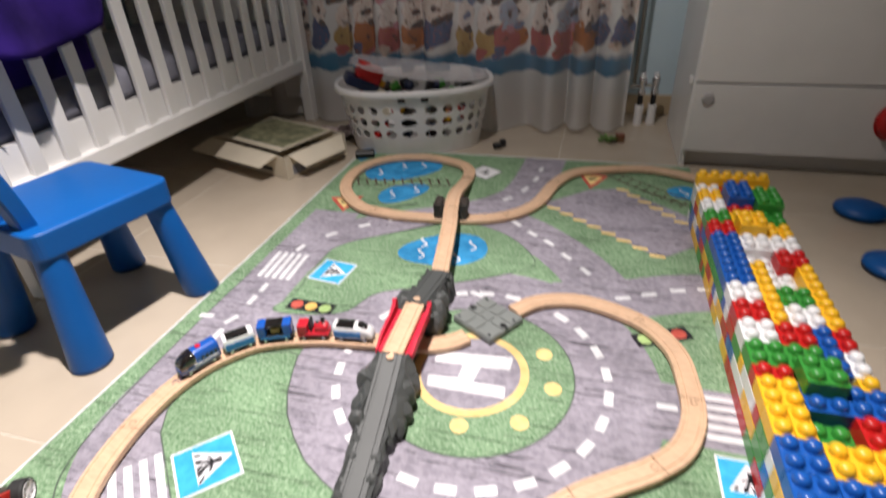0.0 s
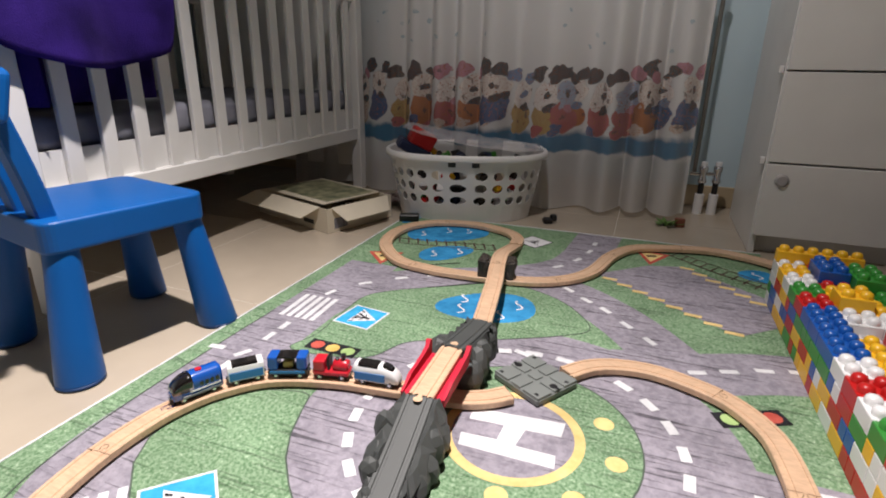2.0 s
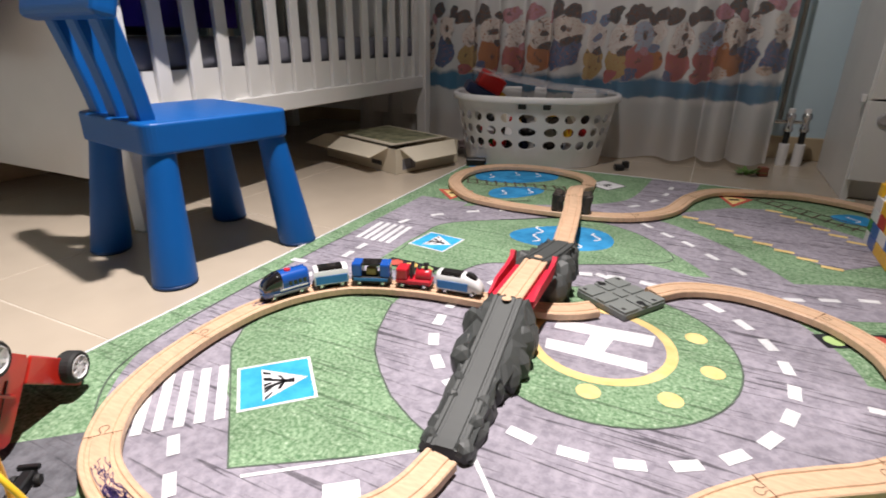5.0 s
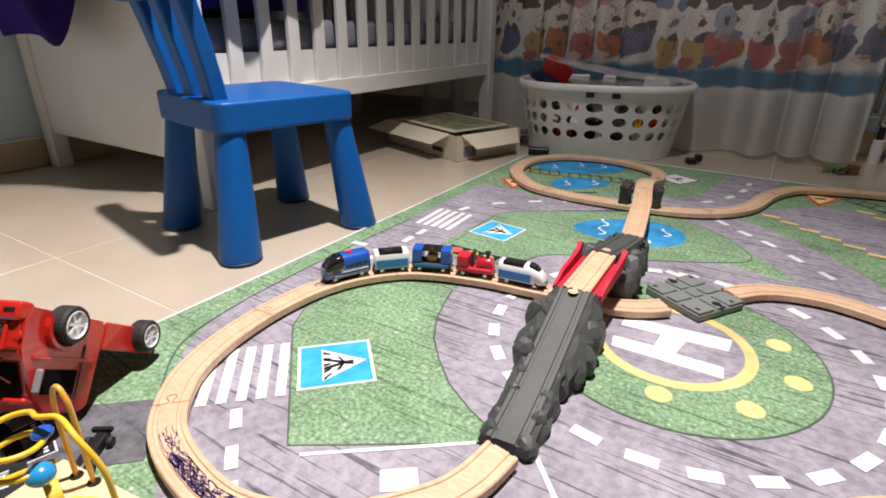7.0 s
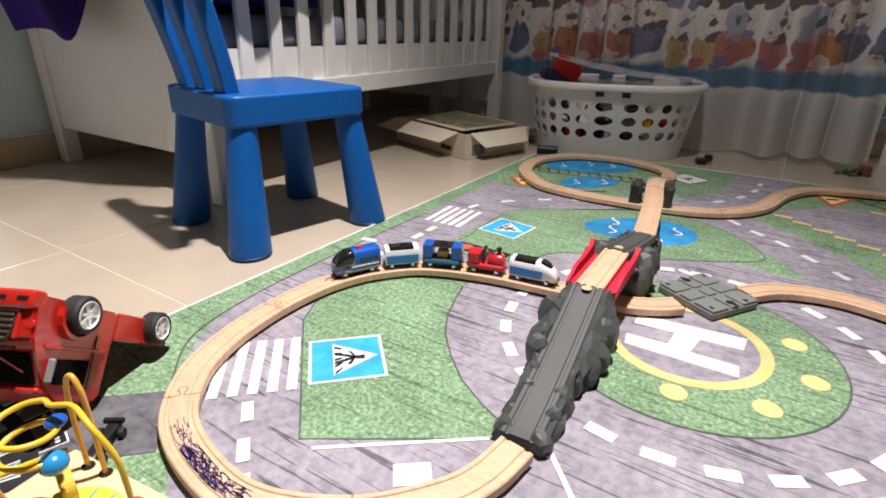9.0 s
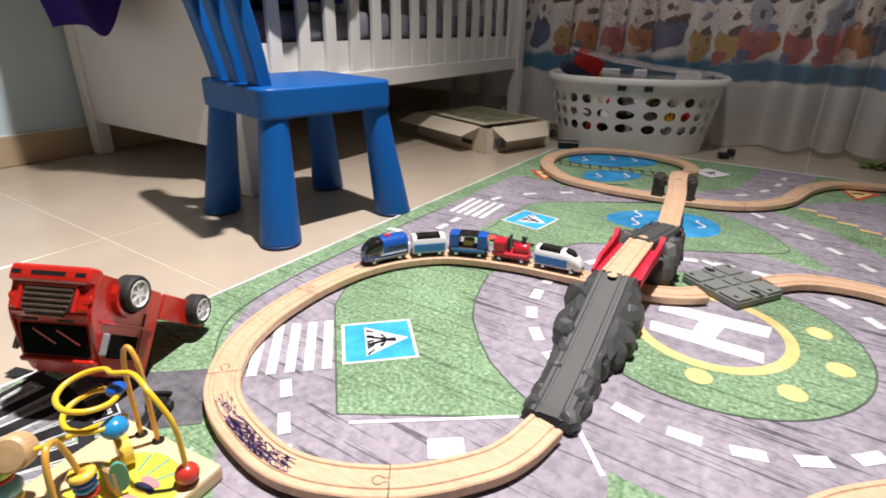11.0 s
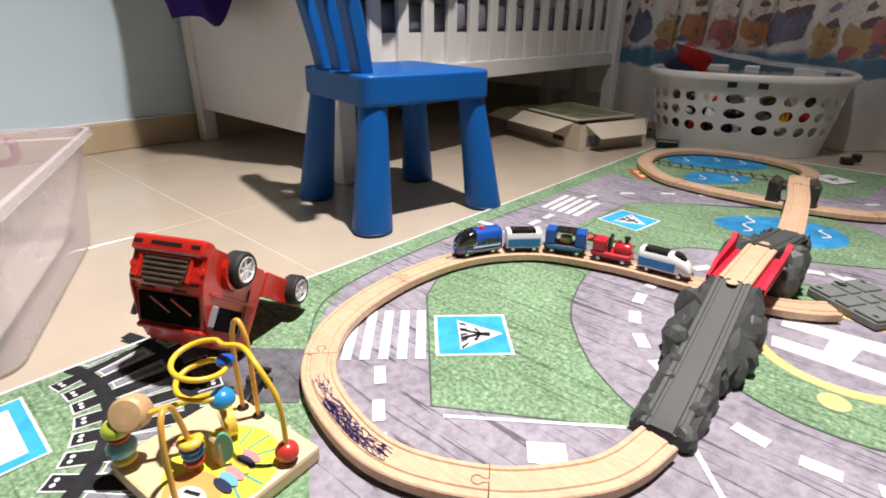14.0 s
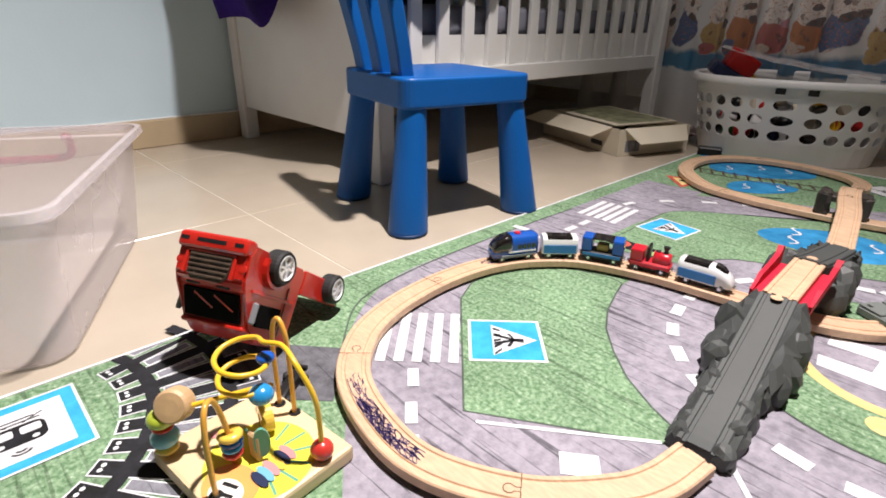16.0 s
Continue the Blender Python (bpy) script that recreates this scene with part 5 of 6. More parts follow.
    c3.data_type = "RGBA"
    c3.inputs["B"].default_value = (0.15, 0.35, 0.5, 1)
    L.new(star, c3.inputs["Factor"])
    L.new(c2.outputs["Result"], c3.inputs["A"])
    L.new(c3.outputs["Result"], b.inputs["Base Color"])
    op = math_node("MAXIMUM", math_node("MAXIMUM", math_node("MULTIPLY", figure, 0.8), math_node("MULTIPLY", sea, 0.75)), 0.58)
    tr, mix = nt.nodes.new("ShaderNodeBsdfTransparent"), nt.nodes.new("ShaderNodeMixShader")
    L.new(op, mix.inputs[0])
    L.new(tr.outputs[0], mix.inputs[1])
    tl, mx2 = nt.nodes.new("ShaderNodeBsdfTranslucent"), nt.nodes.new("ShaderNodeMixShader")
    L.new(c3.outputs["Result"], tl.inputs[0])
    mx2.inputs[0].default_value = 0.3
    L.new(b.outputs[0], mx2.inputs[1])
    L.new(tl.outputs[0], mx2.inputs[2])
    L.new(mx2.outputs[0], mix.inputs[2])
    L.new(mix.outputs[0], out.inputs["Surface"])
    return m


bm = bmesh.new()
NX, NZ = 260, 26
cols = []
for i in range(NX + 1):
    x = -0.78 + 1.80 * i / NX
    ph = 38 * x + 6 * noise.noise(Vector((x * 2.2, 0, 0)))
    col = []
    for k in range(NZ + 1):
        f = k / NZ
        z = 0.014 + 2.28 * f + (0.01 * math.sin(9 * x) if k == 0 else 0)
        amp = 0.017 + 0.018 * (1 - f) + 0.020 * max(0.0, math.sin(2.2 * x + 0.2))
        fall = 1 - min(1.0, z / 0.9)
        y = 1.955 - 0.055 * fall + amp * math.sin(ph) + 0.006 * math.sin(2.3 * ph + 1) * fall
        col.append(bm.verts.new((x + 0.008 * math.cos(ph) * (0.4 + fall), y, z)))
    cols.append(col)
for a, b in zip(cols, cols[1:]):
    for k in range(NZ):
        bm.faces.new((a[k], b[k], b[k + 1], a[k + 1]))
curtain_th = empty("curtain", pose(0, 0, 0), "sheer white curtain with a colourful printed border, hanging to the floor", "curtain")
part("cloth", bm, curtain_mat(), curtain_th, smooth=True)
part("curtain_rod", lathe([(0, -0.95), (0.012, -0.95), (0.012, 0.95), (0, 0.95)], 14, pose(0.12, 1.955, 2.30, 0, 90)), M_STEEL, curtain_th, "plain metal rod")
for sx in (-0.78, 1.02):
    part("rod_bracket", box_bm(sx - 0.012, sx + 0.012, 1.955, 2.2, 2.285, 2.315), M_STEEL, curtain_th)


# ---- purple blanket over the crib's corner ----
bm = bmesh.new()
cols = []
NB = 70
for i in range(NB + 1):
    f = i / NB
    s = f * 1.02                          # metres of cloth along the rail, round the corner
    if s < 0.57:
        px, py, nx, ny = -1.09 + s * 1.25, CY0 - 0.012, 0, -1
        rise = max(0.0, min(1.0, (s - 0.22) / 0.16))
        low = 0.392 + 0.020 * math.sin(s * 13 + 0.6) + 0.22 * rise * rise * (3 - 2 * rise)
    else:
        px, py, nx, ny = CX1 + 0.012, CY0 + (s - 0.57), 1, 0
        q = (s - 0.57) / 0.45
        low = 0.60 - 0.045 * math.sin(math.pi * min(1, q * 1.1)) + 0.22 * max(0.0, (q - 0.86) / 0.14) ** 2.2
    col = []
    for k in range(19):
        g = k / 18
        z = 0.905 + (low - 0.905) * g
        bulge = 0.012 + 0.035 * g * (0.6 + 0.8 * noise.noise(Vector((s * 5, g * 2, 1)))) + (0.15 * (math.sin(math.pi * g / 0.6) if g < 0.3 else 1 - 1.15 * (g - 0.3)) * min(1.0, (0.57 - s) / 0.15) if s < 0.57 else 0)
        wob = 0.014 * g * math.sin(s * 26 + 2 * g)
        col.append(bm.verts.new((px + nx * (bulge + wob), py + ny * (bulge + wob), z)))
    # over the rail and down the inside
    for dz, dn in ((0.010, -0.02), (0.008, -0.05), (-0.10, -0.075), (-0.28, -0.085), (-0.43, -0.09)):
        col.insert(0, bm.verts.new((px + nx * dn, py + ny * dn, 0.905 + dz)))
    cols.append(col)
for a, b in zip(cols, cols[1:]):
    for k in range(len(a) - 1):
        bm.faces.new((a[k], b[k], b[k + 1], a[k + 1]))
blanket = tagged(mesh_ob("blanket", bm, M_PURPLE, True), "dark purple fleece blanket draped over the crib corner", "blanket")
sol = blanket.modifiers.new("thickness", "SOLIDIFY")
sol.thickness, sol.offset = 0.008, 0
# added dark block, stands in for the deep shade behind the slats
tagged(mesh_ob("crib_dark_filler", box_bm(-1.05, -0.62, 0.50, 0.86, 0.455, 0.535, 0.03, 4), M_NAVY), "dark navy block on the mattress, added to darken the crib interior", "cushion")


# ---- small plates on the dresser ----
tagged(mesh_ob("safety_lock", lathe([(0, 0), (0.020, 0), (0.020, 0.004), (0.014, 0.008), (0, 0.008)], 22, pose(1.255, 1.5605, 0.247, 90)), M_GREYP2 := mat_new("pale_grey_plastic", (0.42, 0.40, 0.40), 0.4)), "round grey child lock stuck on the drawer", "lock")
for z in (0.30, 0.572, 0.80):
    tagged(mesh_ob("latch", box_bm(1.190, 1.2035, 1.585, 1.610, z - 0.010, z + 0.012, 0.002), M_WPLAST), "small white plastic latch on the dresser side", "latch", "dresser latches")


# ---- wall of big toy bricks ----
BRICKC = [M_RED, M_YELLOW, mat_new("brick_blue", (0.01, 0.09, 0.38), 0.3, vary=0.05), M_TWHITE, mat_new("brick_green", (0.04, 0.26, 0.04), 0.3, vary=0.05)]
PITCH, BH = 0.0305, 0.0290


def brick_mesh(nx, ny, studs):
    bm = bmesh.new()
    g = 0.0006
    add_box(bm, g, nx * PITCH - g, g, ny * PITCH - g, 0, BH - 0.0005, 0.0012)
    if studs:
        for i in range(nx):
            for j in range(ny):
                add_lathe(bm, [(0.0118, 0), (0.0118, 0.007), (0.0095, 0.0115), (0.005, 0.0138), (0, 0.0143)], 12, Matrix.Translation(((i + 0.5) * PITCH, (j + 0.5) * PITCH, BH - 0.0005)))
    bmesh.ops.recalc_face_normals(bm, faces=bm.faces)
    me = bpy.data.meshes.new("brick")
    bm.to_mesh(me)
    bm.free()
    for p in me.polygons:
        p.use_smooth = len(p.vertices) == 3 or (p.center.z > BH)
    return me


BRICK_MESH = {}


def brick(parent, i, j, lev, nx, ny, ci, studs):
    key = (nx, ny, studs, ci)
    if key not in BRICK_MESH:
        me = brick_mesh(nx, ny, studs)
        me.materials.append(BRICKC[ci])
        BRICK_MESH[key] = me
    ob = new("brick", BRICK_MESH[key])
    ob.parent = parent
    ob.location = (i * PITCH, j * PITCH, lev * BH)
    return ob


def brick_wall():
    th = empty("toy_brick_wall", pose(1.188, -0.28, 0.0045), "long low wall of colourful studded plastic toy bricks", "toy bricks")
    r = random.Random(21)
    NJ = 47
    # lower courses, seen from the side only
    for lev in range(3):
        j = -(lev % 2)
        while j < NJ:
            n = r.choice((1, 1, 2, 2))
            a, b = max(j, 0), min(j + n, NJ)
            if b > a:
                brick(th, 0, a, lev, 2, b - a, r.choice((0, 1, 2, 3, 4)), False)
            j += n
        j = 0
        while j < NJ:
            n = 4
            b = min(j + n, NJ)
            brick(th, 2, j, lev, 4, b - j, r.choice((0, 1, 2, 3, 4)), lev == 2)
            j += n
    # top course: rows from the far end towards the near end; (columns, length, colour), lower gaps left open
    plan = [(((0, 2, 3), (2, 2, 0), (4, 2, 1)), 2), (((0, 2, 1), (2, 2, 2), (4, 2, 2)), 2), (((0, 2, 3), (2, 2, 0), (4, 2, 4)), 2), (((0, 2, 4), (2, 2, 1), (4, 2, 4)), 2), (((0, 2, 0), (2, 2, 1), (4, 2, 1)), 2),
            (((0, 2, 2), (2, 2, 3), (4, 2, 3)), 2), (((0, 2, 2), (4, 2, 0)), 2), (((0, 2, 2), (2, 1, 1), (5, 1, 1)), 3), (((0, 2, 3), (2, 1, 1), (3, 2, 4), (5, 1, 1)), 2), (((0, 2, 0), (2, 1, 1), (3, 2, 3), (5, 1, 1)), 2),
            (((0, 2, 3), (2, 2, 0), (4, 1, 2), (5, 1, 0)), 2), (((0, 4, 4), (4, 1, 2), (5, 1, 3)), 2), (((0, 2, 0), (5, 1, 1)), 1), (((0, 2, 1), (2, 4, 2)), 2), (((0, 1, 1), (1, 1, 1), (4, 2, 0)), 2), (((0, 2, 2), (2, 2, 1), (4, 2, 1)), 2),
            (((0, 2, 2), (2, 4, 2)), 2), (((0, 2, 4), (2, 2, 1), (4, 2, 3)), 2), (((0, 2, 3), (2, 4, 0)), 2)]
    j = NJ
    for row, n in plan:
        j -= n
        for i, w, c in row:
            brick(th, i, j, 3, w, n, c, True)
    while j > 0:
        n = min(2, j)
        j -= n
        for i in (0, 2, 4):
            brick(th, i, j, 3, 2, n, r.randrange(5), True)
    # a few bricks of a fifth course
    for i, jj, w, n, c in ((2, 42, 2, 3, 2), (4, 41, 2, 3, 4), (2, 37, 2, 2, 1), (2, 20, 2, 2, 4)):
        brick(th, i, jj, 4, w, n, c, True)
    for i, w, c in ((0, 4, 1), (4, 2, 1)):
        brick(th, i, NJ - 1, 4, w, 1, c, True)


brick_wall()


# ---- red toy truck lying on its roof ----
M_GRILL = mat_new("brown_grille", (0.07, 0.045, 0.03), 0.5, vary=0.2, scale=60)
M_TRUCK = mat_new("truck_red", (0.50, 0.020, 0.012), 0.30, vary=0.10, scale=22, bump=0.05, bump_scale=90, coat=0.45)
M_MATTE = mat_new("matte_black", (0.006, 0.006, 0.006), 0.95, spec=0.05)
M_RUBBER = mat_new("black_rubber", (0.015, 0.015, 0.015), 0.7, vary=0.1, bump=0.3, bump_scale=150)


M_SILVER = mat_new("silver_plating", (0.82, 0.82, 0.83), 0.35, metal=0.35, vary=0.03)


def truck():
    u = Vector((0.585, -0.811, 0))
    F = u * 0.8 + Vector((0, 0, 0.6))
    U = u * 0.6 - Vector((0, 0, 0.8))
    Y = U.cross(F)
    m = Matrix((F, Y, U)).transposed().to_4x4()
    W = 0.059
    m = m @ Matrix.Diagonal((0.92, 0.92, 0.92, 1))
    m.translation = Vector((0.062, -0.053, 0.0665)) + Y * (W - 0.004)
    c = m @ Vector((0.12, 0, 0.06))
    c.z = 0
    m = Matrix.Translation(c) @ Matrix.Rotation(radians(-9), 4, "Z") @ Matrix.Scale(0.925, 4) @ Matrix.Translation(-c) @ m
    th = empty("toy_truck", m, "red toy truck lying upside down on the mat edge", "toy truck")
    # cab body, sloping front and windscreen
    bm = bmesh.new()
    prof = [(0.085, 0.010), (0.222, 0.006), (0.232, 0.022), (0.228, 0.060), (0.214, 0.070), (0.190, 0.118), (0.165, 0.137), (0.095, 0.137), (0.085, 0.128)]
    lo = [bm.verts.new((x, -W * (0.94 if z > 0.1 else 1), z)) for x, z in prof]
    hi = [bm.verts.new((x, W * (0.94 if z > 0.1 else 1), z)) for x, z in prof]
    bm.faces.new(lo), bm.faces.new(hi[::-1])
    for i in range(len(prof)):
        j = (i + 1) % len(prof)
        bm.faces.new((lo[i], lo[j], hi[j], hi[i]))
    bmesh.ops.bevel(bm, geom=list(bm.edges), offset=0.004, segments=2, affect="EDGES")
    cab = part("cab", bm, M_TRUCK, th)
    part("bumper", box_bm(0.215, 0.240, -W + 0.001, W - 0.001, 0.001, 0.025, 0.008, 3), M_TRUCK, th)
    for y0, y1 in ((-0.052, -0.038), (-0.024, 0.024), (0.038, 0.052)):
        part("bumper_slot", box_bm(0.2385, 0.2405, y0, y1, 0.010, 0.0155), M_BLACK, th)
    # trapezoid grille with five moulded ribs
    bm = bmesh.new()
    add_prism(bm, [(-0.036, 0.029), (0.036, 0.029), (0.033, 0.056), (0.024, 0.066), (-0.024, 0.066), (-0.033, 0.056)], 0, 0.0050, pose(0.2275, 0, 0, 90, 0, 90))
    g = part("grille", bm, M_GRILL, th, "dull brown ribbed grille")
    for k in range(5):
        w = 0.034 - 0.0022 * max(0, k - 2) ** 1.6
        part("grille_bar", box_bm(0.232, 0.2348, -w, w, 0.0305 + k * 0.0070, 0.0345 + k * 0.0070, 0.0012), M_GRILL, g)
    part("grille_frame", box_bm(0.2285, 0.2345, -0.041, 0.041, 0.0245, 0.0285, 0.0012), M_TRUCK, g, "red moulded frame")
    for sy in (-1, 1):
        part("grille_frame", box_bm(0.2275, 0.2345, min(sy * 0.0372, sy * 0.0425), max(sy * 0.0372, sy * 0.0425), 0.0285, 0.060, 0.0012), M_TRUCK, g, "red moulded frame")
        part("hood_slot", box_bm(0.2215, 0.2240, min(sy * 0.014, sy * 0.036), max(sy * 0.014, sy * 0.036), 0.0685, 0.0720, 0.0006), M_BLACK, th)
        # flared arch over the front wheel
        bm = bmesh.new()
        arch = [(0.165 + 0.034 * math.cos(radians(d)), 0.022 + 0.034 * math.sin(radians(d))) for d in range(-10, 191, 20)] + [(0.165 + 0.029 * math.cos(radians(d)), 0.022 + 0.029 * math.sin(radians(d))) for d in range(190, -11, -20)]
        add_prism(bm, arch, min(sy * (W - 0.003), sy * (W + 0.0075)), max(sy * (W - 0.003), sy * (W + 0.0075)), Matrix(((1, 0, 0, 0), (0, 0, 1, 0), (0, 1, 0, 0), (0, 0, 0, 1))))
        part("wheel_arch", bm, M_TRUCK, th)
        part("mirror", box_bm(0.190, 0.196, min(sy * (W - 0.001), sy * (W + 0.008)), max(sy * (W - 0.001), sy * (W + 0.008)), 0.080, 0.110, 0.002), M_TGREY, th, "dull silver side mirror")
        part("door_seam", box_bm(0.1195, 0.1207, sy * W - 0.0008, sy * W + 0.0008, 0.046, 0.118), M_BLACK, th)
    # windscreen and side windows, tilted with the front
    bm = box_bm(-0.002, 0.002, -0.047, 0.047, -0.021, 0.021, 0.001)
    bmesh.ops.transform(bm, matrix=pose(0.2035, 0, 0.0945, 0, -27, 0), verts=bm.verts)
    part("windscreen", bm, M_MATTE, th)
    for y in (-0.022, 0.012):
        bm = box_bm(-0.0012, 0.0012, -0.0012, 0.0012, -0.018, 0.018)
        bmesh.ops.transform(bm, matrix=pose(0.2075, y, 0.090, 58, -27, 0), verts=bm.verts)
        part("wiper", bm, M_TRUCK, th)
    part("roof_visor", box_bm(0.168, 0.196, -0.053, 0.053, 0.116, 0.124, 0.003), M_TRUCK, th)
    for sy in (-1, 1):
        part("side_window", box_bm(0.125, 0.180, sy * (W * 0.985) - 0.0015, sy * (W * 0.985) + 0.0015, 0.080, 0.112, 0.001), M_MATTE, th)
        part("door_stripe", box_bm(0.100, 0.205, sy * W - 0.0012, sy * W + 0.0012, 0.064, 0.069, 0.001), M_TRUCK, th)
        part("headlight", lathe([(0, 0), (0.0065, 0), (0.0055, 0.0015), (0, 0.002)], 16, pose(0.2285, sy * 0.0525, 0.042, 0, 90)), M_TRUCK, th, "small moulded headlight")
    # chassis and bed
    part("chassis", box_bm(-0.035, 0.10, -0.040, 0.040, 0.012, 0.030, 0.003), M_BLACK, th)
    for sy in (-1, 1):
        part("bed_side", box_bm(-0.038, 0.086, min(sy * 0.053, sy * 0.059), max(sy * 0.053, sy * 0.059), 0.010, 0.050, 0.002), M_TRUCK, th)
    part("bed_floor", box_bm(-0.036, 0.086, -0.053, 0.053, 0.028, 0.034), M_TRUCK, th)
    for x in (0.0, 0.165):
        for sy in (-1, 1):
            mw = pose(x, sy * (W + 0.004), 0.022, 90)
            w = part("wheel", lathe([(0.0190, -0.013), (0.023, -0.013), (0.0255, -0.009), (0.0255, 0.009), (0.023, 0.013), (0.0190, 0.013), (0.0190, -0.013)], 28, mw), M_RUBBER, th, "black rubber tyre")
            part("rim", lathe([(0, -0.010), (0.0193, -0.010), (0.0193, 0.0125), (0.0175, 0.0136), (0.0165, 0.008), (0.005, 0.007), (0.004, 0.011), (0, 0.011)], 24, mw if sy < 0 else pose(x, sy * (W + 0.004), 0.022, -90)), M_SILVER, w, "bright silver wheel rim")
            for k in range(6):
                a = k * 60
                part("spoke", box_bm(0.003, 0.0172, -0.0020, 0.0020, 0.0075, 0.0115), M_SILVER, w).matrix_basis = (mw if sy < 0 else pose(x, sy * (W + 0.004), 0.022, -90)) @ pose(0, 0, 0, 0, 0, a)


truck()


# ---- dark toy racing car lying under the truck ----
def race_car():
    th = empty("toy_race_car", pose(0.213, -0.211, MAT_Z + 0.0045, 0, 0, -55) @ Matrix.Diagonal((0.7, 0.7, 0.7, 1)), "small black toy racing car with red trim on the mat", "toy car")
    part("body", hull(-0.045, 0.045, 0.020, 0.0, 0.014, nose=0.05), M_BLACK, th)
    part("front_wing", box_bm(0.036, 0.046, -0.018, 0.018, 0.0, 0.004, 0.001), M_RED, th)
    part("rear_wing", box_bm(-0.048, -0.040, -0.016, 0.016, 0.012, 0.020, 0.001), M_BLACK, th)
    for x in (-0.03, 0.028):
        for sy in (-1, 1):
            part("wheel", lathe([(0, -0.004), (0.0075, -0.004), (0.0085, 0), (0.0075, 0.004), (0, 0.004)], 14, pose(x, sy * 0.017, 0.0035, 90)), M_RUBBER, th)


race_car()


# ---- wooden bead maze ----
M_YWIRE = mat_new("yellow_wire", (0.80, 0.50, 0.03), 0.3, vary=0.04, coat=0.3)
M_OWIRE = mat_new("orange_wire", (0.72, 0.36, 0.05), 0.3, vary=0.05, coat=0.3)
M_BOARD = mat_new("birch_board", (0.72, 0.55, 0.33), 0.45, vary=0.06, scale=14)
M_BBLUE = mat_new("bead_blue", (0.02, 0.25, 0.55), 0.25, coat=0.5, vary=0.04)
M_BRED = mat_new("bead_red", (0.55, 0.04, 0.03), 0.25, coat=0.5, vary=0.04)
M_BGREEN = mat_new("bead_green", (0.42, 0.50, 0.05), 0.25, coat=0.5, vary=0.04)
M_BYEL = mat_new("bead_yellow", (0.80, 0.55, 0.08), 0.25, coat=0.5, vary=0.04)
M_LBLUE = mat_new("bead_light_blue", (0.18, 0.45, 0.62), 0.25, coat=0.5, vary=0.04)
M_NATURAL = mat_new("bead_wood", (0.58, 0.38, 0.2), 0.5, vary=0.1, scale=60)
M_PINK = mat_new("print_pink", (0.7, 0.3, 0.3), 0.5)
M_LIME = mat_new("print_lime", (0.78, 0.72, 0.06), 0.45, vary=0.03)
M_TEAL = mat_new("print_teal", (0.12, 0.40, 0.30), 0.45)
M_CREAM = mat_new("print_cream", (0.8, 0.78, 0.72), 0.45)


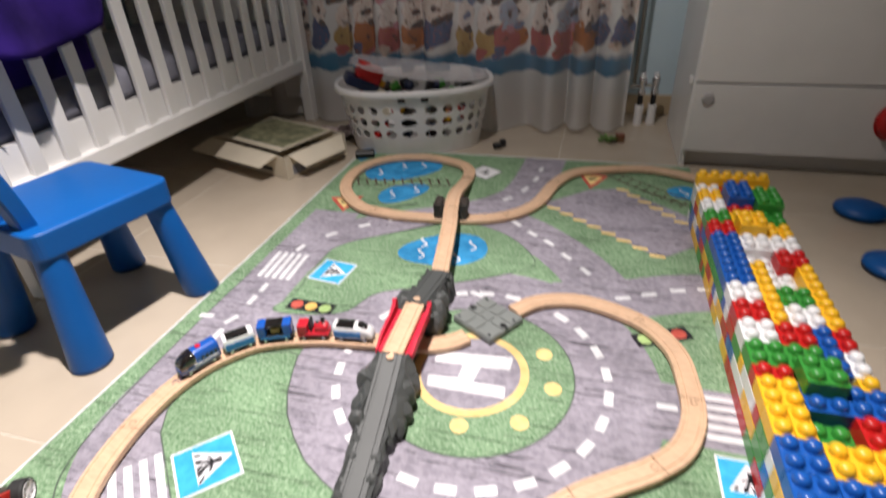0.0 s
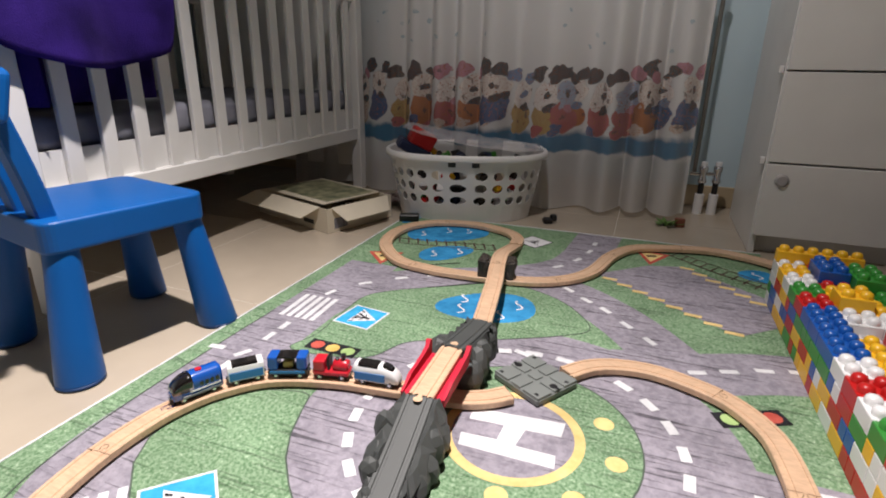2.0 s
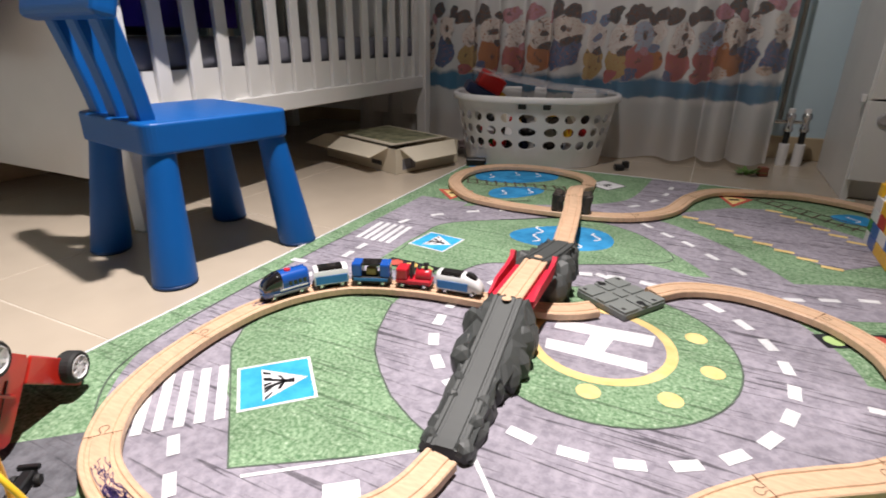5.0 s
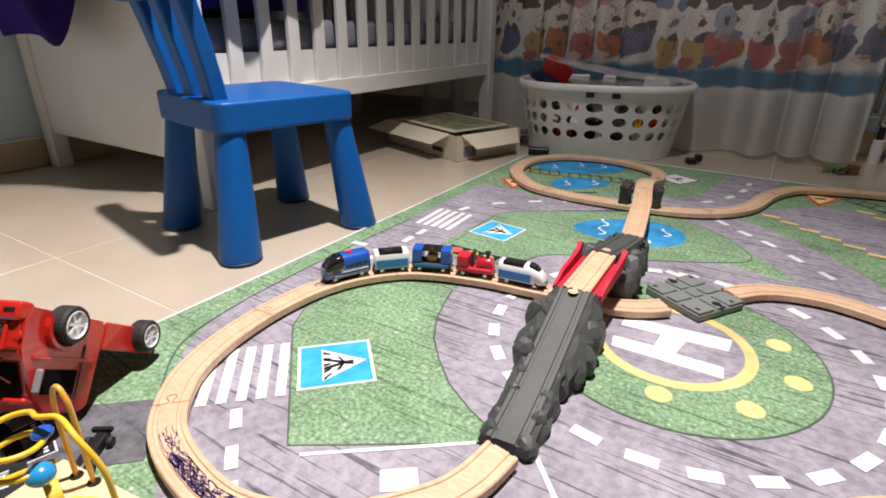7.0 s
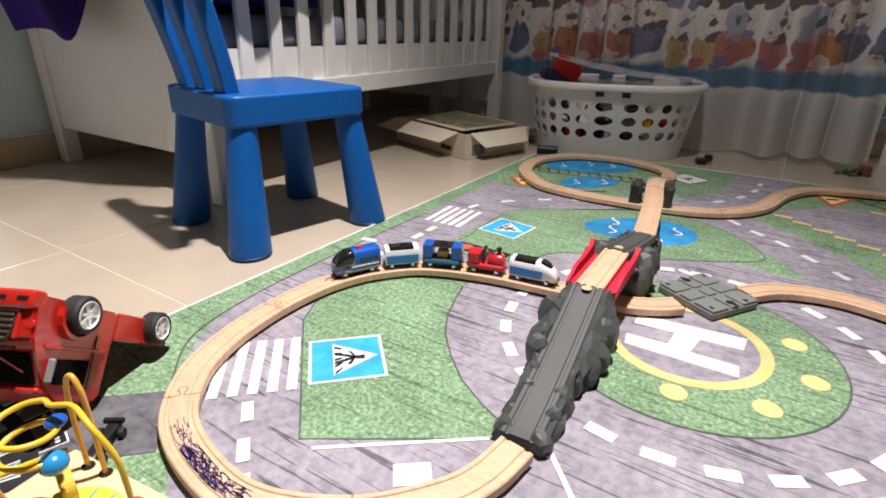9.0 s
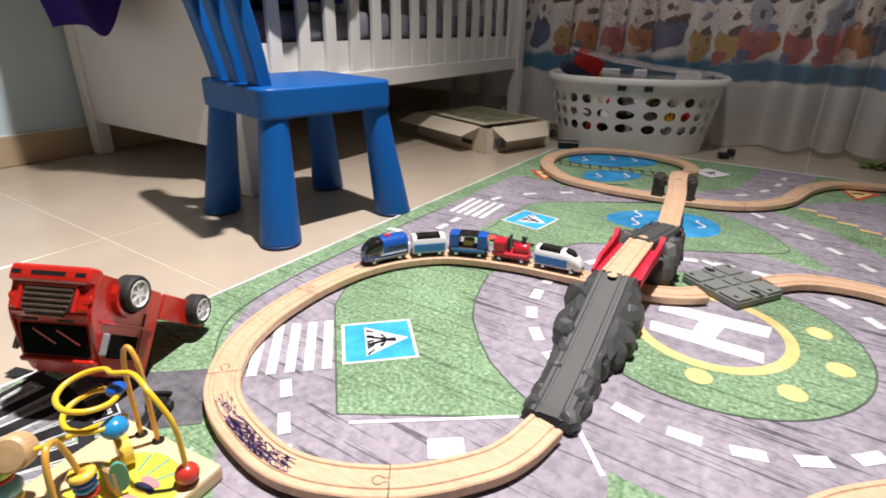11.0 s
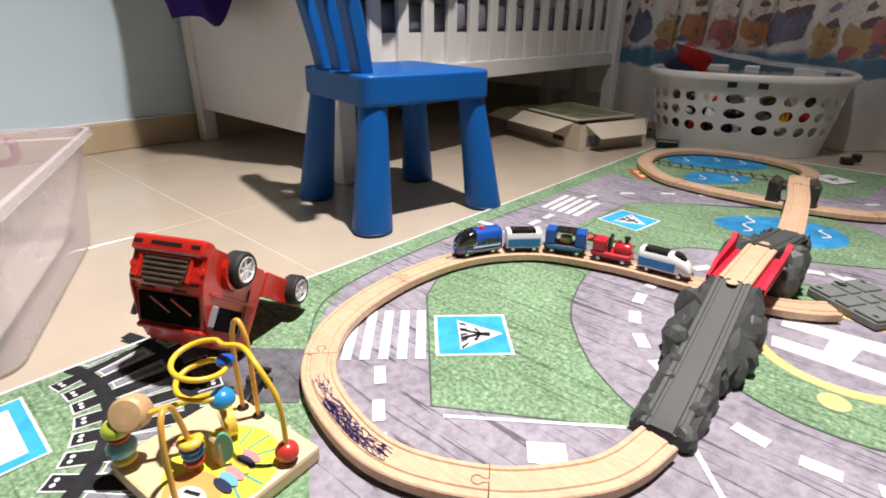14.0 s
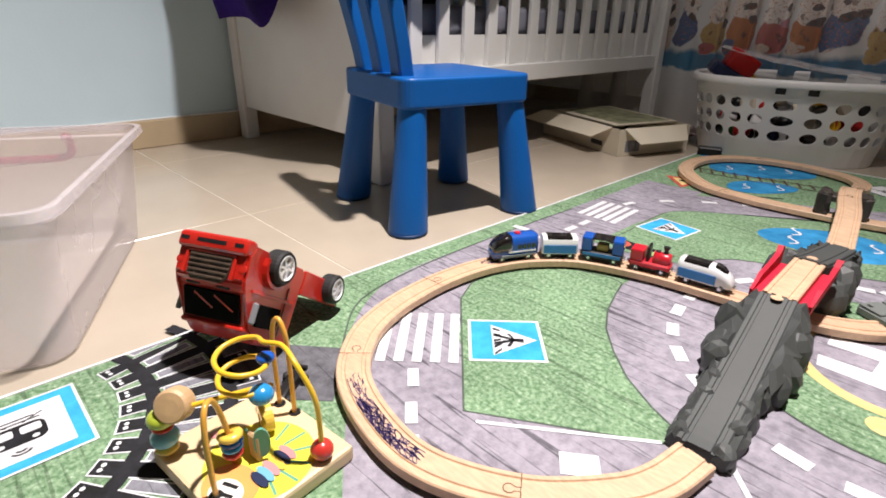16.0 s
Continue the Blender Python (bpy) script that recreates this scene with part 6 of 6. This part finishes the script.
def bead_maze():
    o = Vector((0.288, -0.288))
    rot = 7
    inv = Matrix.Rotation(-radians(rot), 3, "Z")
    th = empty("bead_maze", pose(o.x, o.y, MAT_Z + 0.0005, 0, 0, rot), "wooden bead maze toy with yellow wires and coloured beads", "bead maze")
    T = 0.018
    part("board", box_bm(-0.073, 0.073, -0.066, 0.066, 0, T, 0.004, 2), M_BOARD, th)

    def flat_print(name, polys, mm, lev):
        bm = bmesh.new()
        for pts in polys:
            add_prism(bm, pts, T + 0.0002 * lev, T + 0.0002 * lev + 0.0002)
        part(name, bm, mm, th)

    def local(x, y):
        v = inv @ Vector((x - o.x, y - o.y, 0))
        return v.x, v.y
    cx, cy = 0.018, -0.004
    flat_print("printed_sun", [disc(cx, cy, 0.052, 40)], M_LIME, 1)
    rays = []
    for k in range(10):
        a = radians(-70 + k * 26)
        c, s = math.cos(a), math.sin(a)
        rays.append([(cx + c * 0.026 - s * 0.0012, cy + s * 0.026 + c * 0.0012), (cx + c * 0.026 + s * 0.0012, cy + s * 0.026 - c * 0.0012), (cx + c * 0.050 + s * 0.0014, cy + s * 0.050 - c * 0.0014), (cx + c * 0.050 - s * 0.0014, cy + s * 0.050 + c * 0.0014)])
    for ray in rays:
        flat_print("printed_ray", [ray], M_TEAL, 2)
    flat_print("printed_body", [disc(0.026, -0.040, 0.025, 28, 1.15, 0.95)], M_PORANGE2, 3)
    flat_print("printed_belly", [disc(0.030, -0.047, 0.016, 24, 1.1, 0.9)], M_CREAM, 4)
    flat_print("printed_bar", [quad_at(0.026, -0.040, 0.016, 0.004, 20), quad_at(0.032, -0.049, 0.016, 0.004, 20)], M_BLACK, 5)
    for k, mm in enumerate((M_PINK, M_NAVY, M_BYEL, M_PINK, M_LBLUE, M_NAVY)):
        flat_print("printed_feather", [disc(0.031 + 0.002 * k, 0.018 - 0.0075 * k, 0.0085, 16, 1.5, 0.55)], mm, 6 + k)
    flat_print("printed_dot", [disc(-0.045, -0.015, 0.005, 14)], M_PINK, 3)
    # sockets
    for x, y in ((0.062, 0.036), (-0.012, 0.058), (-0.036, 0.056), (0.026, -0.054)):
        part("socket", lathe([(0, T), (0.0065, T), (0.006, T + 0.0015), (0, T + 0.0015)], 14, pose(x, y, 0)), M_BLACK, th)

    def wire(name, pts, mm, r=0.0026):
        bm = bmesh.new()
        path = spline(pts, 10)
        # frame carried along the wire so that it never flips
        k = 10
        side = Vector((0.3, 0.9, 0.1))
        rings = []
        for i, p in enumerate(path):
            d = (path[min(i + 1, len(path) - 1)] - path[max(i - 1, 0)]).normalized()
            side = (side - d * side.dot(d)).normalized()
            up2 = d.cross(side)
            rings.append([bm.verts.new(p + (side * math.cos(6.2832 * j / k) + up2 * math.sin(6.2832 * j / k)) * r) for j in range(k)])
        for a, b in zip(rings, rings[1:]):
            for j in range(k):
                bm.faces.new((a[j], a[(j + 1) % k], b[(j + 1) % k], b[j]))
        bm.faces.new(rings[0]), bm.faces.new(rings[-1][::-1])
        part(name, bm, mm, th, smooth=True)

    def helix(cx, cy, r, z0, z1, a0, a1, n):
        return [(cx + r * math.cos(radians(a0 + (a1 - a0) * k / n)), cy + r * math.sin(radians(a0 + (a1 - a0) * k / n)), z0 + (z1 - z0) * k / n) for k in range(n + 1)]
    # tall yellow wire: from the red bead, over and down in two coils to the wooden bead
    coil = helix(-0.014, 0.008, 0.023, 0.126, 0.082, 60, 60 + 700, 16)
    wire("wire", [(0.062, 0.036, T), (0.062, 0.036, 0.06), (0.060, 0.034, 0.092), (0.044, 0.030, 0.120), (0.018, 0.034, 0.128)] + coil + [(-0.035, -0.030, 0.072), (-0.050, -0.048, 0.066), (-0.058, -0.056, 0.056), (-0.058, -0.056, T)], M_YWIRE)
    wire("wire", [(-0.012, 0.058, T), (-0.012, 0.058, 0.10), (-0.016, 0.058, 0.122), (-0.024, 0.058, 0.130), (-0.032, 0.057, 0.120), (-0.036, 0.056, 0.09), (-0.036, 0.056, T)], M_OWIRE)
    wire("wire", [(0.026, -0.054, T), (0.026, -0.054, 0.07), (0.022, -0.050, 0.098), (0.014, -0.042, 0.106), (0.006, -0.032, 0.096), (0.003, -0.024, 0.06), (0.003, -0.022, T)], M_OWIRE)

    def bead(x, y, z, r, mm, sz=0.85):
        bm = bmesh.new()
        bmesh.ops.create_uvsphere(bm, u_segments=20, v_segments=12, radius=r)
        for v in bm.verts:
            v.co = Vector((v.co.x + x, v.co.y + y, v.co.z * sz + z))
        part("bead", bm, mm, th, smooth=True)
    bead(0.062, 0.036, T + 0.0105, 0.0115, M_BRED, 0.92)
    bead(0.008, 0.012, 0.080, 0.012, M_BBLUE)
    bead(-0.004, 0.028, 0.108, 0.009, M_TBLUE, 0.6)
    bead(-0.058, -0.056, T + 0.006, 0.011, M_BYEL, 0.55)
    bead(-0.058, -0.056, T + 0.019, 0.0135, M_LBLUE, 0.8)
    bead(-0.058, -0.056, T + 0.031, 0.010, M_BRED, 0.4)
    bead(-0.058, -0.056, T + 0.041, 0.013, M_BGREEN, 0.75)
    part("wooden_drum", lathe([(0, -0.011), (0.014, -0.011), (0.0165, -0.008), (0.0165, 0.008), (0.014, 0.011), (0.008, 0.0115), (0, 0.0115)], 24, pose(-0.050, -0.044, 0.072, 65, 0, 40)), M_NATURAL, th, "natural turned wooden drum")
    for k, (mm, r) in enumerate(((M_BYEL, 0.012), (M_TBLUE, 0.011), (M_BBLUE, 0.010), (M_BRED, 0.010))):
        part("ring_bead", lathe([(0.003, -0.003), (r - 0.002, -0.0035), (r, 0), (r - 0.002, 0.0035), (0.003, 0.003), (0.003, -0.003)], 22, pose(0.003, -0.022, 0.052 - k * 0.0072)), mm, th, smooth=True)
    part("arch_block", lathe([(0.007, -0.006), (0.015, -0.006), (0.015, 0.006), (0.007, 0.006), (0.007, -0.006)], 24, pose(-0.012, 0.024, T + 0.0155, 90, 0, -20)), M_BYEL, th, "yellow arch ring standing on the board")
    part("leaf_paddle", lathe([(0, -0.0015), (0.011, -0.0015), (0.011, 0.0015), (0, 0.0015)], 20, pose(0.022, -0.002, T + 0.022, 90, 0, 60) @ Matrix.Diagonal((0.7, 1.5, 1, 1))), M_TEAL, th, "green leaf paddle")
    part("paddle_post", box_bm(0.006, 0.022, -0.008, -0.002, T, T + 0.030, 0.002), M_NATURAL, th)


M_PORANGE2 = mat_new("print_orange", (0.75, 0.36, 0.10), 0.45)
bead_maze()


# ---- clear storage box with red handle ----
def storage_box():
    far, near = Vector((-0.462, -0.176)), Vector((-0.030, -0.386))
    d = near - far
    ln, ang = d.length, math.degrees(math.atan2(d.y, d.x))
    th = empty("storage_box", pose(far.x, far.y, 0.001, 0, 0, ang), "clear plastic storage box with red handle on the floor", "storage box")
    dep, h, fl = 0.36, 0.215, 0.022

    def ring_pts(z, grow):
        r = 0.035
        x0, x1, y0, y1 = -grow, ln + grow, -dep - grow, grow
        pts = []
        for cx, cy, a0 in ((x1 - r, y1 - r, 0), (x0 + r, y1 - r, 90), (x0 + r, y0 + r, 180), (x1 - r, y0 + r, 270)):
            for k in range(6):
                a = radians(a0 + 18 * k)
                pts.append((cx + r * math.cos(a), cy + r * math.sin(a), z))
        return pts
    bm = bmesh.new()
    rings = [[bm.verts.new(p) for p in ring_pts(z, g)] for z, g in ((0.0, -0.006), (0.006, 0.0), (h - 0.02, fl), (h - 0.018, fl + 0.006), (h, fl + 0.008), (h, fl + 0.016), (h - 0.012, fl + 0.018))]
    n = len(rings[0])
    for a, b in zip(rings, rings[1:]):
        for i in range(n):
            bm.faces.new((a[i], a[(i + 1) % n], b[(i + 1) % n], b[i]))
    bm.faces.new(rings[0])
    ob = part("box_shell", bm, M_FROST, th, smooth=False)
    sol = ob.modifiers.new("thickness", "SOLIDIFY")
    sol.thickness = 0.002
    bm = bmesh.new()
    x = -fl - 0.028
    add_sweep(bm, spline([(x + 0.02, -0.10, h - 0.02), (x, -0.10, h - 0.03), (x - 0.004, -0.11, h - 0.062), (x - 0.004, -0.18, h - 0.066), (x - 0.004, -0.25, h - 0.062), (x, -0.26, h - 0.03), (x + 0.02, -0.26, h - 0.02)], 6), round_section(0.0075, 8), up=Vector((1, 0, 0.1)))
    part("handle", bm, M_HANDLE, th, "red plastic bail handle", smooth=True)


M_FROST = sheer("frosted_clear_plastic", (0.78, 0.72, 0.74), 0.30, 0.28)
M_HANDLE = mat_new("handle_red", (0.50, 0.05, 0.07), 0.4)
storage_box()


# ---- small toys on the floor ----
tagged(mesh_ob("black_block", box_bm(-0.037, 0.037, -0.020, 0.020, 0, 0.026, 0.004), M_BLACK), "black plastic track end block on the mat corner", "toy block").matrix_basis = pose(0.035, 1.462, MAT_Z + 0.001, 0, 0, 20)
bm = box_bm(-0.022, 0.012, -0.016, 0.016, 0, 0.020, 0.004)
add_box(bm, 0.006, 0.030, -0.010, 0.012, 0.008, 0.034, 0.004)
tagged(mesh_ob("black_clip", bm, M_BLACK), "small black plastic clip lying on the tiles", "toy").matrix_basis = pose(0.535, 1.655, 0.0005, 0, 0, 25)


def leaf_toy():
    th = empty("toy_plant", pose(0.955, 1.79, 0.0005), "small green plastic toy plant lying on the tiles", "toy plant")
    r = random.Random(2)
    for k in range(11):
        a, l = k * 33, r.uniform(0.025, 0.055)
        bm = bmesh.new()
        add_prism(bm, [(0, -0.004), (l * 0.5, -0.010), (l, 0), (l * 0.5, 0.010), (0, 0.004)], 0, 0.002)
        part("leaf", bm, M_LEAF, th).matrix_basis = pose(r.uniform(-0.015, 0.015), 0, 0.006, r.uniform(-20, 20), -r.uniform(5, 35), a)
    part("stem", lathe([(0, 0), (0.006, 0), (0.005, 0.02), (0, 0.022)], 10), M_LEAF, th)


M_LEAF = mat_new("leaf_green", (0.14, 0.26, 0.06), 0.5, vary=0.2)
leaf_toy()
tagged(mesh_ob("brown_toy", box_bm(-0.016, 0.016, -0.014, 0.014, 0, 0.034, 0.005, 2), mat_new("brown_plastic", (0.22, 0.07, 0.04), 0.5)), "small reddish brown toy standing on the tiles", "toy").matrix_basis = pose(1.005, 1.80, 0.0005, 0, 0, 20)
for x, y, r in ((1.675, 1.275, 0.070), (1.64, 0.955, 0.068)):
    tagged(mesh_ob("toy_dish", lathe([(0, 0), (r * 0.8, 0), (r, 0.012), (r * 0.97, 0.022), (r * 0.6, 0.034), (0, 0.038)], 28), M_BLUE, True), "glossy blue plastic toy dish upside down on tiles", "toy dish", "blue dishes").location = (x, y, 0.0005)


def drawer_decoration():
    th = empty("drawer_decoration", pose(1.815, 1.5608, 0.195, 90), "round red plastic decoration stuck on the drawer", "decoration")
    part("shell", lathe([(0, 0), (0.058, 0), (0.062, 0.006), (0.055, 0.022), (0.034, 0.033), (0, 0.037)], 32), M_RED, th, smooth=True)
    part("rim", lathe([(0.060, -0.0002), (0.065, -0.0002), (0.066, 0.003), (0.0635, 0.006), (0.060, -0.0002)], 32), M_RED, th, smooth=True)


drawer_decoration()


# ---- ceiling fitting, out of view; its second head is an added fill ----
def ceiling_lamp():
    th = empty("unseen_spot_bar", pose(0.52, 0.41, CEIL), "unseen ceiling bar with an inferred main spot and an added fill spot", "ceiling lamp")
    part("bar", box_bm(-0.03, 0.03, -0.26, 0.26, -0.03, 0, 0.006, 2), M_WPLAST, th)
    for eye, aim, _, _ in HEADS:
        at = Vector((0, eye[1] - 0.41, eye[2] - CEIL))
        part("stem", lathe([(0, -0.028), (0.008, -0.028), (0.008, at.z + 0.07), (0, at.z + 0.07)], 12, Matrix.Translation((0, at.y, 0))), M_WPLAST, th)
        bm = lathe([(0.0, 0.085), (0.05, 0.08), (0.085, 0.0), (0.082, 0.0), (0.048, 0.076), (0.0, 0.081)], 28)
        part("shade", bm, M_WPLAST, th, smooth=True).matrix_basis = Matrix.Translation(at) @ look((0, 0, 0), Vector(aim) - Vector(eye)).to_3x3().to_4x4()


ceiling_lamp()


# ---- floor tiles ----
TILE_MESH = {}
nx0, nx1 = math.ceil((FLOOR_X0 - TX) / TILE) - 1, math.floor((FLOOR_X1 - TX) / TILE) + 1
ny0, ny1 = math.ceil((FLOOR_Y0 - TY) / TILE) - 1, math.floor((FLOOR_Y1 - TY) / TILE) + 1
for i in range(nx0, nx1):
    for j in range(ny0, ny1):
        x0, x1 = max(FLOOR_X0, TX + i * TILE), min(FLOOR_X1, TX + (i + 1) * TILE)
        y0, y1 = max(FLOOR_Y0, TY + j * TILE), min(FLOOR_Y1, TY + (j + 1) * TILE)
        if x1 - x0 < 0.01 or y1 - y0 < 0.01:
            continue
        key = (round(x1 - x0, 3), round(y1 - y0, 3))
        if key not in TILE_MESH:
            bm = box_bm(0.0012, key[0] - 0.0012, 0.0012, key[1] - 0.0012, -0.006, 0.0, 0.0008)
            me = bpy.data.meshes.new("tile")
            bm.to_mesh(me)
            bm.free()
            me.materials.append(M_TILE)
            TILE_MESH[key] = me
        ob = new("tile", TILE_MESH[key])
        ob.parent = floor
        ob.location = (x0, y0, 0)
